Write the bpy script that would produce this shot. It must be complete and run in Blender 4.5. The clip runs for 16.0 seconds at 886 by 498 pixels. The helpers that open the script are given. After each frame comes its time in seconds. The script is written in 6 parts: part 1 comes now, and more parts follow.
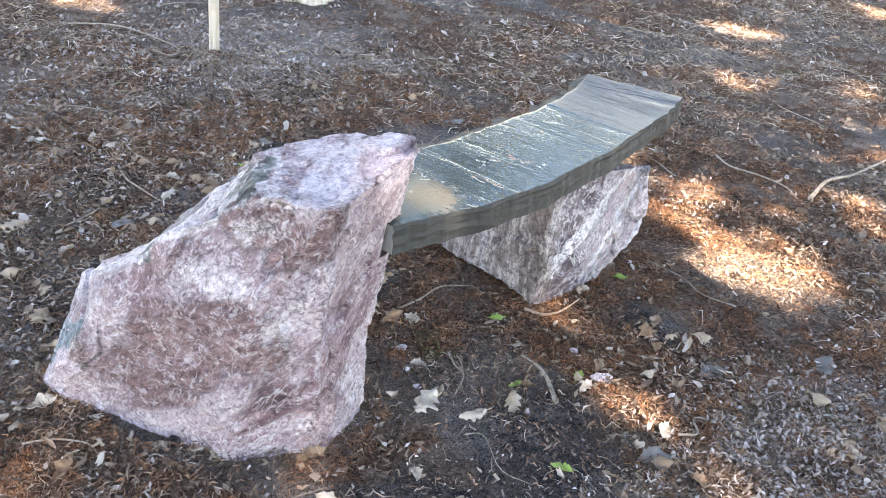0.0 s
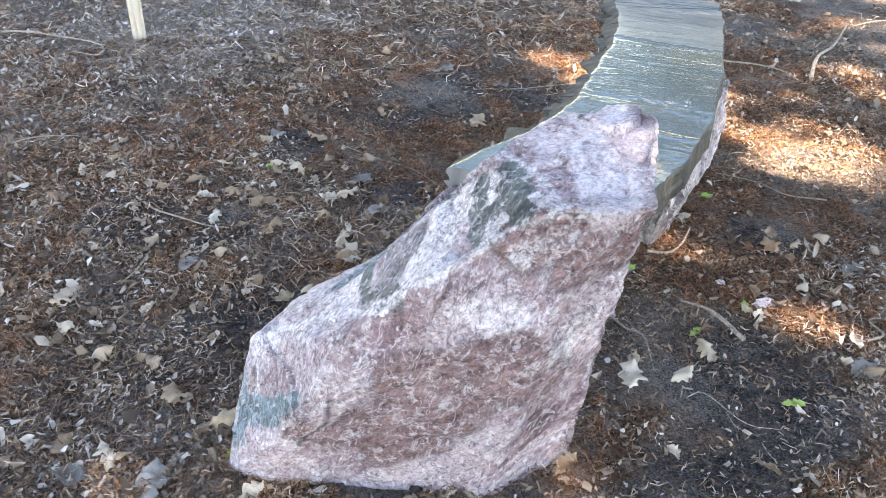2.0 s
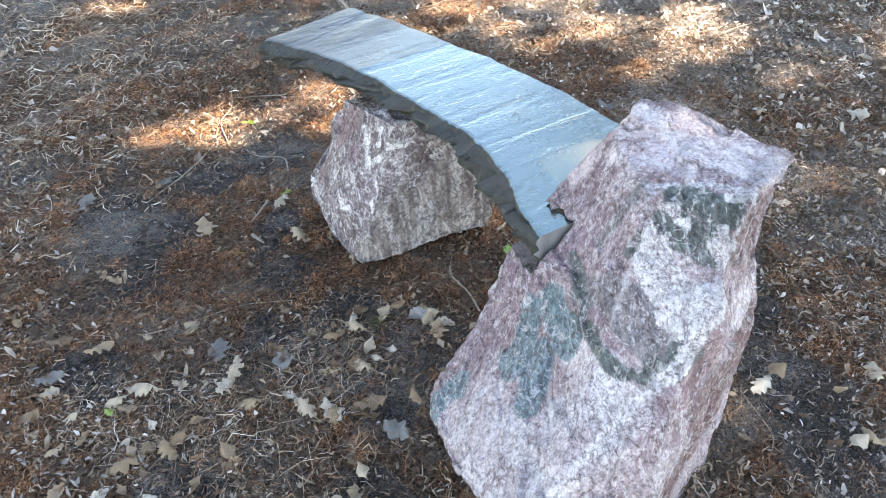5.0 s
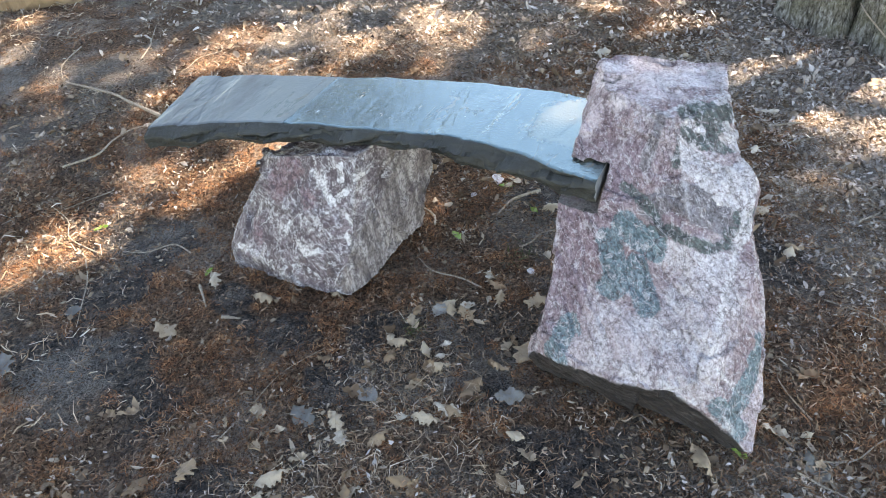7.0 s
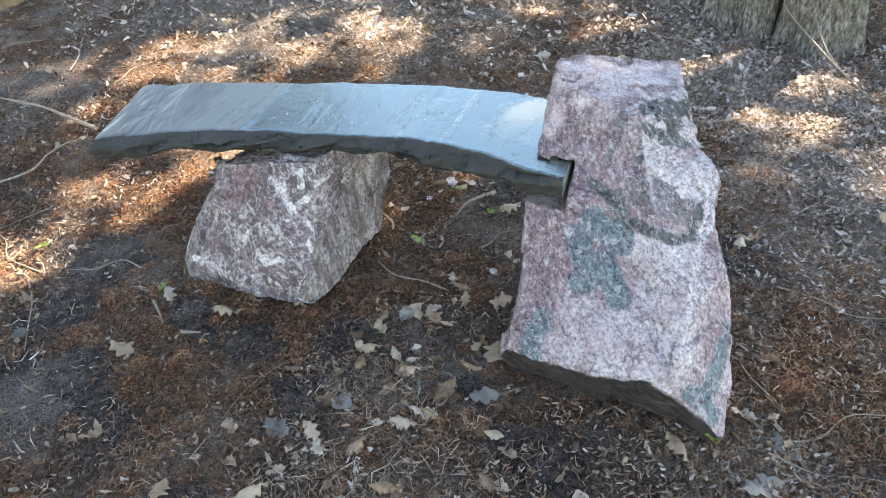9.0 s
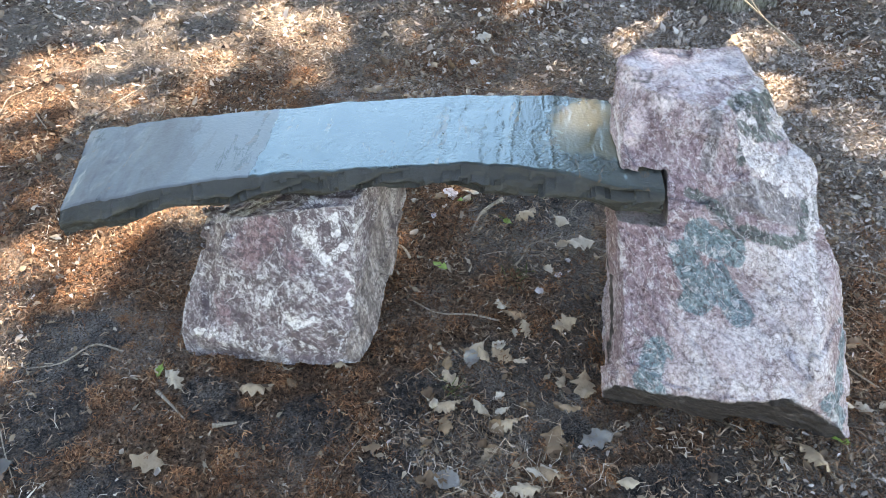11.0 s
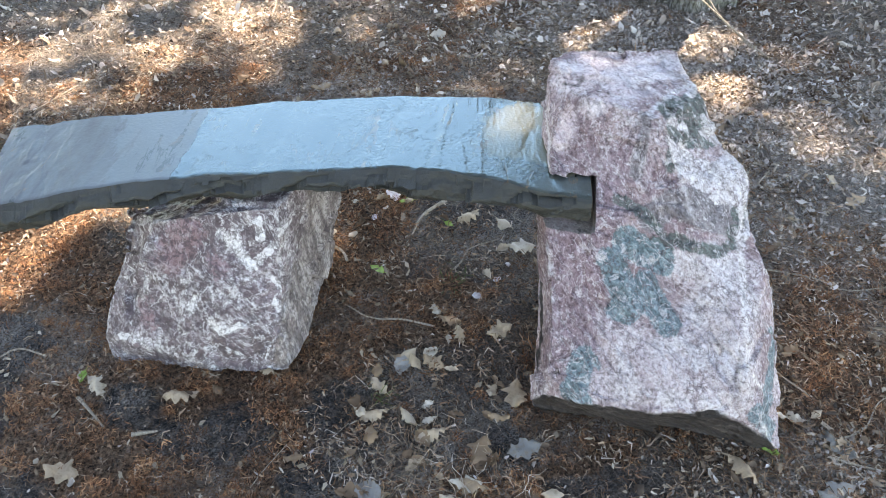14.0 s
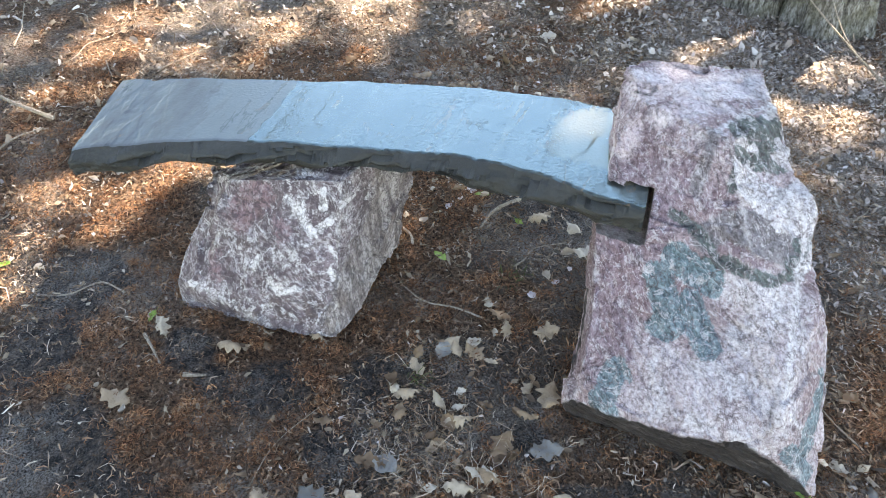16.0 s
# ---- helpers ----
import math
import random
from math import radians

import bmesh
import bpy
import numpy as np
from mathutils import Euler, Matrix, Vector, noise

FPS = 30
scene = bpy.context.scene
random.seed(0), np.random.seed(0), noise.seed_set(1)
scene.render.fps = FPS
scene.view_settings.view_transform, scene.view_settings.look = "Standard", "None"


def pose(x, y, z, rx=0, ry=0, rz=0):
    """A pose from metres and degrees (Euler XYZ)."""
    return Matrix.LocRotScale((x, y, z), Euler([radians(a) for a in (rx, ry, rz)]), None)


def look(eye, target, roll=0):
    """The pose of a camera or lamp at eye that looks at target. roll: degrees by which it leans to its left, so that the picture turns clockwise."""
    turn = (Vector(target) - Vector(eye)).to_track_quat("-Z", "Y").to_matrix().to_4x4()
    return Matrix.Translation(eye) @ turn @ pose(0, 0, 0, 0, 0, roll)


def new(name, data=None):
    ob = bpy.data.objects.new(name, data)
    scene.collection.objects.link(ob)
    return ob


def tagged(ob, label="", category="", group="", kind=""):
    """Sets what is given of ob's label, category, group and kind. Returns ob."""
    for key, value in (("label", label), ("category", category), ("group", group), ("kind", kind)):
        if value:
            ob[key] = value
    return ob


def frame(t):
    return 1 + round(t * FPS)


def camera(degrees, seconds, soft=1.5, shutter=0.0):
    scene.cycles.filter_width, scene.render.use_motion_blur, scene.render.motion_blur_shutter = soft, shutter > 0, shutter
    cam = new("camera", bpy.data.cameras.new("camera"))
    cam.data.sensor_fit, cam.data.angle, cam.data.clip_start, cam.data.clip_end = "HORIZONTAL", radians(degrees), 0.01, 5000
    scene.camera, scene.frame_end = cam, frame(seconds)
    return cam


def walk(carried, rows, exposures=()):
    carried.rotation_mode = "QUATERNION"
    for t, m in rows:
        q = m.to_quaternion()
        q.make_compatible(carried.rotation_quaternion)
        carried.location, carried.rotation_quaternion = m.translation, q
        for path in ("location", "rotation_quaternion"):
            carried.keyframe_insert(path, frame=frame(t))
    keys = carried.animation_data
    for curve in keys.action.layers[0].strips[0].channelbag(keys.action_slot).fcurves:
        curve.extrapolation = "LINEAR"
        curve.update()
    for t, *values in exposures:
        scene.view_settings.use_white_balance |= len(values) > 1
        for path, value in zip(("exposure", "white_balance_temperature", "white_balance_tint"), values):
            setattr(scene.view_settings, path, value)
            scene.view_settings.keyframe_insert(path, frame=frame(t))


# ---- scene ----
cam = camera(58.0, 16.0, soft=0.7)
PATH = [
    (0, (-0.005, 0.046, 1.482), (0.001, 1.759, 0.45), 7.2),
    (0.5, (-0.061, 0.061, 1.475), (-0.068, 1.774, 0.442), 7.9),
    (1, (-0.272, 0.098, 1.477), (-0.286, 1.808, 0.44), 8.2),
    (1.5, (-0.482, 0.136, 1.478), (-0.48, 1.816, 0.393), 6.8),
    (2, (-0.684, 0.295, 1.464), (-0.297, 1.875, 0.301), 1.6),
    (2.5, (-0.879, 0.417, 1.495), (-0.129, 1.811, 0.273), -0.9),
    (3, (-1.2, 0.541, 1.494), (-0.189, 1.765, 0.277), 0.3),
    (3.5, (-1.381, 0.662, 1.495), (-0.283, 1.825, 0.295), -2.1),
    (4, (-1.407, 0.897, 1.532), (-0.105, 1.835, 0.339), -1.1),
    (4.2, (-1.431, 0.965, 1.556), (-0.089, 1.838, 0.357), -1.4),
    (6.3, (-1.67, 1.859, 1.684), (-0.086, 1.857, 0.464), -3.2),
    (6.5, (-1.708, 1.961, 1.699), (-0.122, 1.846, 0.486), -3.3),
    (7, (-1.801, 2.169, 1.738), (-0.237, 1.887, 0.524), -4.9),
    (7.5, (-1.81, 2.22, 1.743), (-0.263, 1.825, 0.538), -3.6),
    (8, (-1.805, 2.213, 1.737), (-0.269, 1.769, 0.536), -3.1),
    (8.5, (-1.795, 2.221, 1.734), (-0.266, 1.755, 0.532), -3.1),
    (9, (-1.778, 2.274, 1.729), (-0.253, 1.809, 0.522), -3.1),
    (9.2, (-1.752, 2.291, 1.724), (-0.229, 1.828, 0.513), -3.2),
    (11.3, (-1.202, 2.702, 1.729), (0.041, 1.823, 0.432), -0.8),
    (11.5, (-1.191, 2.712, 1.729), (0.034, 1.809, 0.432), -0.4),
    (12, (-1.179, 2.713, 1.733), (0.028, 1.785, 0.435), -0.5),
    (12.5, (-1.182, 2.702, 1.733), (0.021, 1.776, 0.431), -0.4),
    (13, (-1.194, 2.686, 1.733), (0.002, 1.766, 0.42), -0.2),
    (13.5, (-1.22, 2.646, 1.731), (-0.024, 1.726, 0.419), -0.3),
    (14, (-1.274, 2.532, 1.722), (-0.022, 1.678, 0.417), -0.1),
    (14.5, (-1.337, 2.424, 1.709), (0.007, 1.715, 0.409), 0.9),
    (15, (-1.357, 2.4, 1.711), (0.026, 1.767, 0.412), 0.5),
    (15.5, (-1.371, 2.406, 1.715), (0.027, 1.807, 0.417), 0.5),
    (16, (-1.382, 2.419, 1.718), (0.015, 1.823, 0.417), 0.4),
]
walk(cam, [(t, look(eye, target, roll)) for t, eye, target, roll in PATH], [(0.0, 3.18, 9100, 19), (2.0, 3.2, 9150, 16), (4.0, 3.15, 9200, 13), (7.0, 2.83, 9400, 12), (7.5, 2.64, 9400, 12), (8.0, 2.66, 9400, 12), (8.5, 2.80, 9400, 12), (9.2, 2.83, 9400, 12), (11.5, 2.97, 9500, 12), (16.0, 3.0, 9500, 12)])


# ---- world and sun ----
SUN_AZ, SUN_EL = radians(-67), radians(52)      # direction towards the sun, from +x round to +y
SUN = Vector((math.cos(SUN_AZ) * math.cos(SUN_EL), math.sin(SUN_AZ) * math.cos(SUN_EL), math.sin(SUN_EL)))
world = bpy.data.worlds.new("sky")
scene.world = world
world.use_nodes = True
wn = world.node_tree
wn.nodes.clear()
sky = wn.nodes.new("ShaderNodeTexSky")
sky.sky_type, sky.sun_disc, sky.sun_elevation, sky.sun_rotation = "NISHITA", False, SUN_EL, math.pi / 2 - SUN_AZ
sky.dust_density, sky.ozone_density = 0.0, 2.6
bg = wn.nodes.new("ShaderNodeBackground")
bg.inputs["Strength"].default_value = 0.15
wout = wn.nodes.new("ShaderNodeOutputWorld")
# broken bright cloud over the blue
wtc = wn.nodes.new("ShaderNodeTexCoord")
wmap = wn.nodes.new("ShaderNodeMapping")
wmap.inputs["Scale"].default_value = (1.0, 1.0, 2.2)
cloud = wn.nodes.new("ShaderNodeTexNoise")
cloud.inputs["Scale"].default_value, cloud.inputs["Detail"].default_value, cloud.inputs["Roughness"].default_value = 2.3, 6, 0.55
amount = wn.nodes.new("ShaderNodeMapRange")
for i, v in zip((1, 2, 3, 4), (0.62, 0.85, 0.0, 0.5)):
    amount.inputs[i].default_value = v
wmix = wn.nodes.new("ShaderNodeMix")
wmix.data_type = "RGBA"
wmix.inputs[7].default_value = (8.0, 7.4, 6.6, 1)
wn.links.new(wtc.outputs["Generated"], wmap.inputs["Vector"])
wn.links.new(wmap.outputs[0], cloud.inputs["Vector"])
wn.links.new(cloud.outputs["Fac"], amount.inputs[0])
wn.links.new(amount.outputs[0], wmix.inputs[0])
wn.links.new(sky.outputs[0], wmix.inputs[6])
wn.links.new(wmix.outputs[2], bg.inputs["Color"])
wn.links.new(bg.outputs[0], wout.inputs["Surface"])
lamp = bpy.data.lights.new("sun", "SUN")
lamp.energy, lamp.angle, lamp.color = 5.0, radians(0.53), (1.0, 0.99, 0.98)
sun_ob = new("sun", lamp)
sun_ob.matrix_world = look(SUN * 30, (0, 0, 0))


# ---- node helpers ----
class Nodes:
    """A small wrapper to write node materials in few lines."""

    def __init__(self, name, rough=0.8, spec=0.3):
        self.m = bpy.data.materials.new(name)
        self.m.use_nodes = True
        self.t = self.m.node_tree
        self.b = self.t.nodes["Principled BSDF"]
        self.b.inputs["Roughness"].default_value = rough
        self.b.inputs["Specular IOR Level"].default_value = spec
        self.tex = self.add("ShaderNodeTexCoord")
        self.pos = self.tex.outputs["Object"]

    def add(self, kind):
        return self.t.nodes.new(kind)

    def link(self, a, b):
        self.t.links.new(a, b)

    def put(self, sock, v):
        if isinstance(v, (int, float)):
            sock.default_value = v
        elif isinstance(v, tuple):
            sock.default_value = (*v, 1.0) if len(v) == 3 and sock.type == "RGBA" else v
        else:
            self.link(v, sock)

    def noise(self, scale, detail=5, rough=0.6, warp=0.0, at=None):
        n = self.add("ShaderNodeTexNoise")
        n.inputs["Scale"].default_value, n.inputs["Detail"].default_value = scale, detail
        n.inputs["Roughness"].default_value, n.inputs["Distortion"].default_value = rough, warp
        self.link(at or self.pos, n.inputs["Vector"])
        return n.outputs["Fac"]

    def stretch(self, way, k):
        """Coordinates in which patterns come out k times longer along way."""
        mp = self.add("ShaderNodeMapping")
        mp.vector_type = "TEXTURE"
        mp.inputs["Rotation"].default_value = Vector(way).to_track_quat("Z", "Y").to_euler()
        mp.inputs["Scale"].default_value = (1, 1, k)
        self.link(self.pos, mp.inputs["Vector"])
        return mp.outputs[0]

    def attribute(self, name):
        a = self.add("ShaderNodeAttribute")
        a.attribute_name = name
        return a.outputs["Fac"]

    def band(self, fac, lo, hi, a=0.0, b=1.0):
        r = self.add("ShaderNodeMapRange")
        self.put(r.inputs[0], fac)
        for k, v in zip((1, 2, 3, 4), (lo, hi, a, b)):
            r.inputs[k].default_value = v
        return r.outputs[0]

    def math(self, op, a, b=0.0):
        m = self.add("ShaderNodeMath")
        m.operation = op
        self.put(m.inputs[0], a)
        self.put(m.inputs[1], b)
        return m.outputs[0]

    def mix(self, fac, a, b, blend="MIX"):
        m = self.add("ShaderNodeMix")
        m.data_type, m.blend_type = "RGBA", blend
        self.put(m.inputs[0], fac)
        self.put(m.inputs[6], a)
        self.put(m.inputs[7], b)
        return m.outputs[2]

    def ramp(self, fac, stops):
        r = self.add("ShaderNodeValToRGB")
        e = r.color_ramp.elements
        while len(e) < len(stops):
            e.new(0.5)
        for el, (p, c) in zip(e, stops):
            el.position, el.color = p, (*c, 1)
        self.put(r.inputs[0], fac)
        return r.outputs[0]

    def near(self, centre, radius, wobble=None, amount=0.1):
        """1 inside a blob round centre, 0 outside, its border frayed by wobble."""
        v = self.add("ShaderNodeVectorMath")
        v.operation = "DISTANCE"
        self.link(self.pos, v.inputs[0])
        v.inputs[1].default_value = centre
        d = v.outputs["Value"]
        if wobble is not None:
            d = self.math("ADD", d, self.math("MULTIPLY", self.math("SUBTRACT", wobble, 0.5), amount))
        return self.band(d, radius * 1.1, radius * 0.85)

    def line(self, a, b, radius, wobble, amount=0.04):
        """1 along the stretch from a to b, frayed by wobble."""
        a, b = Vector(a), Vector(b)
        rel = self.add("ShaderNodeVectorMath")
        rel.operation = "SUBTRACT"
        self.link(self.pos, rel.inputs[0])
        rel.inputs[1].default_value = a
        along = self.add("ShaderNodeVectorMath")
        along.operation = "DOT_PRODUCT"
        self.link(rel.outputs[0], along.inputs[0])
        along.inputs[1].default_value = (b - a) / (b - a).length_squared
        h = self.band(along.outputs["Value"], 0, 1)
        foot = self.add("ShaderNodeVectorMath")
        foot.operation = "SCALE"
        foot.inputs[0].default_value = b - a
        self.link(h, foot.inputs["Scale"])
        d = self.add("ShaderNodeVectorMath")
        d.operation = "DISTANCE"
        self.link(rel.outputs[0], d.inputs[0])
        self.link(foot.outputs[0], d.inputs[1])
        d = self.math("ADD", d.outputs["Value"], self.math("MULTIPLY", self.math("SUBTRACT", wobble, 0.5), amount))
        return self.band(d, radius * 1.1, radius * 0.8)

    def side(self, normal, lo, hi, wobble, amount=0.03):
        """Runs from 0 to 1 across a plane, its border frayed."""
        v = self.add("ShaderNodeVectorMath")
        v.operation = "DOT_PRODUCT"
        self.link(self.pos, v.inputs[0])
        v.inputs[1].default_value = normal
        return self.band(self.math("ADD", v.outputs["Value"], self.math("MULTIPLY", self.math("SUBTRACT", wobble, 0.5), amount)), lo, hi)

    def squiggle(self, scale, width, at=None, detail=3, warp=0.6):
        """Thin winding lines, 1 on the line."""
        return self.band(self.math("ABSOLUTE", self.math("SUBTRACT", self.noise(scale, detail, 0.55, warp, at), 0.5)), width * 0.4, width, 1.0, 0.0)

    def bump(self, height, strength=0.4, dist=0.01):
        n = self.add("ShaderNodeBump")
        n.inputs["Strength"].default_value, n.inputs["Distance"].default_value = strength, dist
        self.link(height, n.inputs["Height"])
        self.link(n.outputs[0], self.b.inputs["Normal"])

    def random(self):
        return self.add("ShaderNodeObjectInfo").outputs["Random"]

    def edges(self):
        return self.add("ShaderNodeNewGeometry").outputs["Pointiness"]

    def island(self):
        return self.add("ShaderNodeNewGeometry").outputs["Random Per Island"]

    def color(self, c):
        self.put(self.b.inputs["Base Color"], c)
        return self.m


# ---- materials ----
def pink_stone():
    n = Nodes("pink_marble", 0.62, 0.4)
    grain = (0.52, 0.31, 0.80)
    lay2, lay4 = n.stretch(grain, 2.2), n.stretch(grain, 4.5)
    fray = n.math("ADD", n.math("MULTIPLY", n.noise(26, 8, 0.74, 0.4, lay2), 0.65), n.math("MULTIPLY", n.noise(120, 5, 0.7), 0.35))
    worm = n.noise(75, 6, 0.68, 0.9, lay2)
    fine = n.noise(260, 4, 0.7)
    fibre = n.noise(15, 10, 0.70, 0.6, n.stretch(grain, 3.0))
    blotch = n.noise(5.5, 6, 0.62, 0.5)

    def on(key, ragged=2.2, soft=0.07):
        """1 within a seam or stain, its border torn by the grain."""
        return n.band(n.math("ADD", n.attribute(key), n.math("MULTIPLY", n.math("SUBTRACT", fray, 0.5), ragged)), -soft, soft)

    base = n.ramp(fibre, [(0.35, (0.195, 0.115, 0.128)), (0.45, (0.34, 0.232, 0.25)), (0.54, (0.445, 0.338, 0.36)), (0.64, (0.70, 0.63, 0.65))])
    base = n.mix(n.band(blotch, 0.40, 0.62, 0.0, 0.6), base, n.mix(n.band(worm, 0.40, 0.58), (0.46, 0.375, 0.395), (0.73, 0.70, 0.725)))
    # shells of rose and pale stone with clean borders
    cell = n.add("ShaderNodeTexVoronoi")
    cell.inputs["Scale"].default_value = 8.5
    n.link(n.mix(0.10, n.pos, n.add("ShaderNodeTexNoise").outputs["Color"]), cell.inputs["Vector"])
    sep = n.add("ShaderNodeSeparateColor")
    n.link(cell.outputs["Color"], sep.inputs[0])
    base = n.mix(n.band(sep.outputs[0], 0.60, 0.64, 0.0, 0.38), base, (0.62, 0.545, 0.565))
    base = n.mix(n.band(sep.outputs[1], 0.66, 0.70, 0.0, 0.42), base, (0.37, 0.262, 0.268))
    # mauve stone with a fine upright grain, and blush-white stone worn smooth
    upright = n.noise(85, 8, 0.72, 0.5, n.stretch((0.35, 0.05, 0.93), 3.2))
    base = n.mix(n.math("MULTIPLY", on("blush", 2.6, 0.4), 0.55), base, n.ramp(n.math("ADD", n.math("MULTIPLY", worm, 0.6), n.math("MULTIPLY", fibre, 0.4)), [(0.38, (0.42, 0.335, 0.36)), (0.46, (0.63, 0.565, 0.59)), (0.56, (0.80, 0.77, 0.79))]))
    base = n.mix(n.math("MULTIPLY", on("mauve", 2.2, 0.3), 0.9), base, n.ramp(upright, [(0.36, (0.175, 0.112, 0.135)), (0.47, (0.31, 0.222, 0.255)), (0.57, (0.43, 0.34, 0.375)), (0.66, (0.66, 0.60, 0.63))]))
    # brown-rose weathered skin with a grassy relief
    grassy = n.noise(58, 8, 0.74, 0.4, n.stretch((0.95, 0.15, 0.28), 4.5))
    rust = on("rust", 3.0, 0.22)
    base = n.mix(n.math("MULTIPLY", rust, 0.9), base, n.ramp(grassy, [(0.36, (0.11, 0.055, 0.052)), (0.48, (0.30, 0.178, 0.172)), (0.60, (0.46, 0.325, 0.318))]))
    flow = n.noise(20, 9, 0.70, 0.7, n.stretch((0.80, 0.08, 0.58), 6.0))
    base = n.mix(n.math("MULTIPLY", on("maroon", 3.2, 0.2), n.band(flow, 0.40, 0.55, 0.85, 0.35)), base, n.mix(n.band(worm, 0.42, 0.6), (0.165, 0.098, 0.112), (0.36, 0.262, 0.282)))
    base = n.mix(n.math("MULTIPLY", on("grey", 1.8, 0.12), 0.85), base, n.mix(n.band(worm, 0.40, 0.62), (0.165, 0.17, 0.182), (0.34, 0.335, 0.35)))
    # white crusts: broad and speckled, then solid
    pale = n.math("MULTIPLY", on("pale", 4.5, 0.35), n.band(n.noise(46, 8, 0.74, 0.7, lay2), 0.44, 0.53, 0.12, 0.88))
    base = n.mix(pale, base, n.mix(n.band(fine, 0.4, 0.6), (0.69, 0.67, 0.69), (0.83, 0.825, 0.85)))
    flecks = n.math("MULTIPLY", n.band(n.noise(62, 8, 0.72, 0.8, lay4), 0.555, 0.605), n.band(blotch, 0.42, 0.58, 0.15, 0.75))
    base = n.mix(flecks, base, (0.80, 0.785, 0.81))
    # grey-green and teal seams
    base = n.mix(n.math("MULTIPLY", on("green", 1.7), 0.96), base, n.ramp(worm, [(0.36, (0.045, 0.066, 0.064)), (0.48, (0.105, 0.145, 0.14)), (0.60, (0.20, 0.245, 0.24)), (0.70, (0.42, 0.44, 0.44))]))
    base = n.mix(n.math("MULTIPLY", on("teal", 1.9), 0.95), base, n.ramp(worm, [(0.36, (0.070, 0.118, 0.135)), (0.48, (0.160, 0.258, 0.290)), (0.60, (0.285, 0.40, 0.435)), (0.70, (0.54, 0.60, 0.62))]))
    base = n.mix(n.math("MULTIPLY", on("white", 1.3, 0.05), 0.97), base, n.ramp(worm, [(0.36, (0.46, 0.425, 0.44)), (0.48, (0.74, 0.73, 0.745)), (0.60, (0.85, 0.845, 0.86))]))
    # shear bands of maroon, rose and white
    torn = n.noise(17, 9, 0.68, 0.45, n.stretch((0.72, 0.47, 0.51), 5.5))
    base = n.mix(n.math("MULTIPLY", on("shear", 2.6, 0.35), 0.9), base, n.ramp(torn, [(0.37, (0.095, 0.050, 0.062)), (0.45, (0.27, 0.165, 0.185)), (0.52, (0.45, 0.345, 0.37)), (0.60, (0.76, 0.73, 0.75))]))
    # bruised arrises
    rim = n.math("MAXIMUM", n.math("MULTIPLY", on("edge", 1.7, 0.12), 0.85), n.band(n.math("ADD", n.attribute("arris"), n.math("MULTIPLY", n.math("SUBTRACT", n.noise(14, 7, 0.7), 0.5), 3.4)), 0.85, 1.25, 0.0, 0.7))
    base = n.mix(rim, base, (0.80, 0.79, 0.80))
    base = n.mix(n.band(n.edges(), 0.54, 0.63, 0.0, 0.45), base, (0.76, 0.74, 0.755))
    # smooth pale cap
    cap = on("cap", 1.6, 0.3)
    plain = n.band(cap, 0, 1, 1.0, 0.25)
    base = n.mix(n.math("MULTIPLY", cap, n.band(n.noise(30, 8, 0.72, 0.6), 0.38, 0.50, 0.55, 0.95)), base, n.mix(n.band(n.noise(24, 9, 0.72, 0.6), 0.42, 0.58), (0.72, 0.615, 0.64), (0.86, 0.80, 0.81)))
    # hair cracks along the grain, dark worm lines, white grains
    crack = n.squiggle(13, 0.006, lay2, 9, 0.8)
    base = n.mix(n.math("MULTIPLY", crack, n.math("MULTIPLY", plain, 0.35)), base, (0.10, 0.065, 0.072))
    base = n.mix(n.math("MULTIPLY", n.squiggle(20, 0.016, lay2, 6, 0.9), 0.5), base, (0.80, 0.78, 0.80))
    base = n.mix(n.math("MULTIPLY", n.squiggle(42, 0.030, None, 6, 0.25), n.math("MULTIPLY", plain, n.band(n.noise(13, 5, 0.65), 0.42, 0.56, 0.15, 0.6))), base, (0.15, 0.10, 0.112))
    base = n.mix(n.math("MULTIPLY", n.band(n.noise(58, 5, 0.64, 0.5), 0.575, 0.615), 0.55), base, (0.80, 0.78, 0.80))
    base = n.mix(n.math("MULTIPLY", plain, n.band(flow, 0.38, 0.46, 0.14, 0.0)), base, (0.17, 0.11, 0.125))
    # concave creases coloured darker by pointiness
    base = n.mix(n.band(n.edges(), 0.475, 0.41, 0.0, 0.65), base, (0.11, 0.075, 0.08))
    speck = n.noise(120, 6, 0.74, 0.3)
    base = n.mix(1.0, base, n.ramp(speck, [(0.37, (0.37, 0.335, 0.35)), (0.47, (0.68, 0.635, 0.65)), (0.60, (0.89, 0.86, 0.88))]), "MULTIPLY")
    # soil stain and undercut shade painted dark on the lower facets; dark marks too
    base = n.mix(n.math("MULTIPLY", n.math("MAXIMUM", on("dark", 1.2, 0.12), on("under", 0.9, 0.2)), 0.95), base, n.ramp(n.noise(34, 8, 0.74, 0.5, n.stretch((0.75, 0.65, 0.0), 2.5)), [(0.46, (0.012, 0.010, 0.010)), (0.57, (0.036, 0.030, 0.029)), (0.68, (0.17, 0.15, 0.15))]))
    n.bump(n.math("ADD", n.math("ADD", worm, n.math("MULTIPLY", fibre, 1.8)), n.math("SUBTRACT", n.math("ADD", n.math("MULTIPLY", fine, 0.35), n.math("MULTIPLY", n.math("MULTIPLY", grassy, rust), 1.6)), n.math("MULTIPLY", crack, 0.8))), 1.0, 0.007)
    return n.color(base)


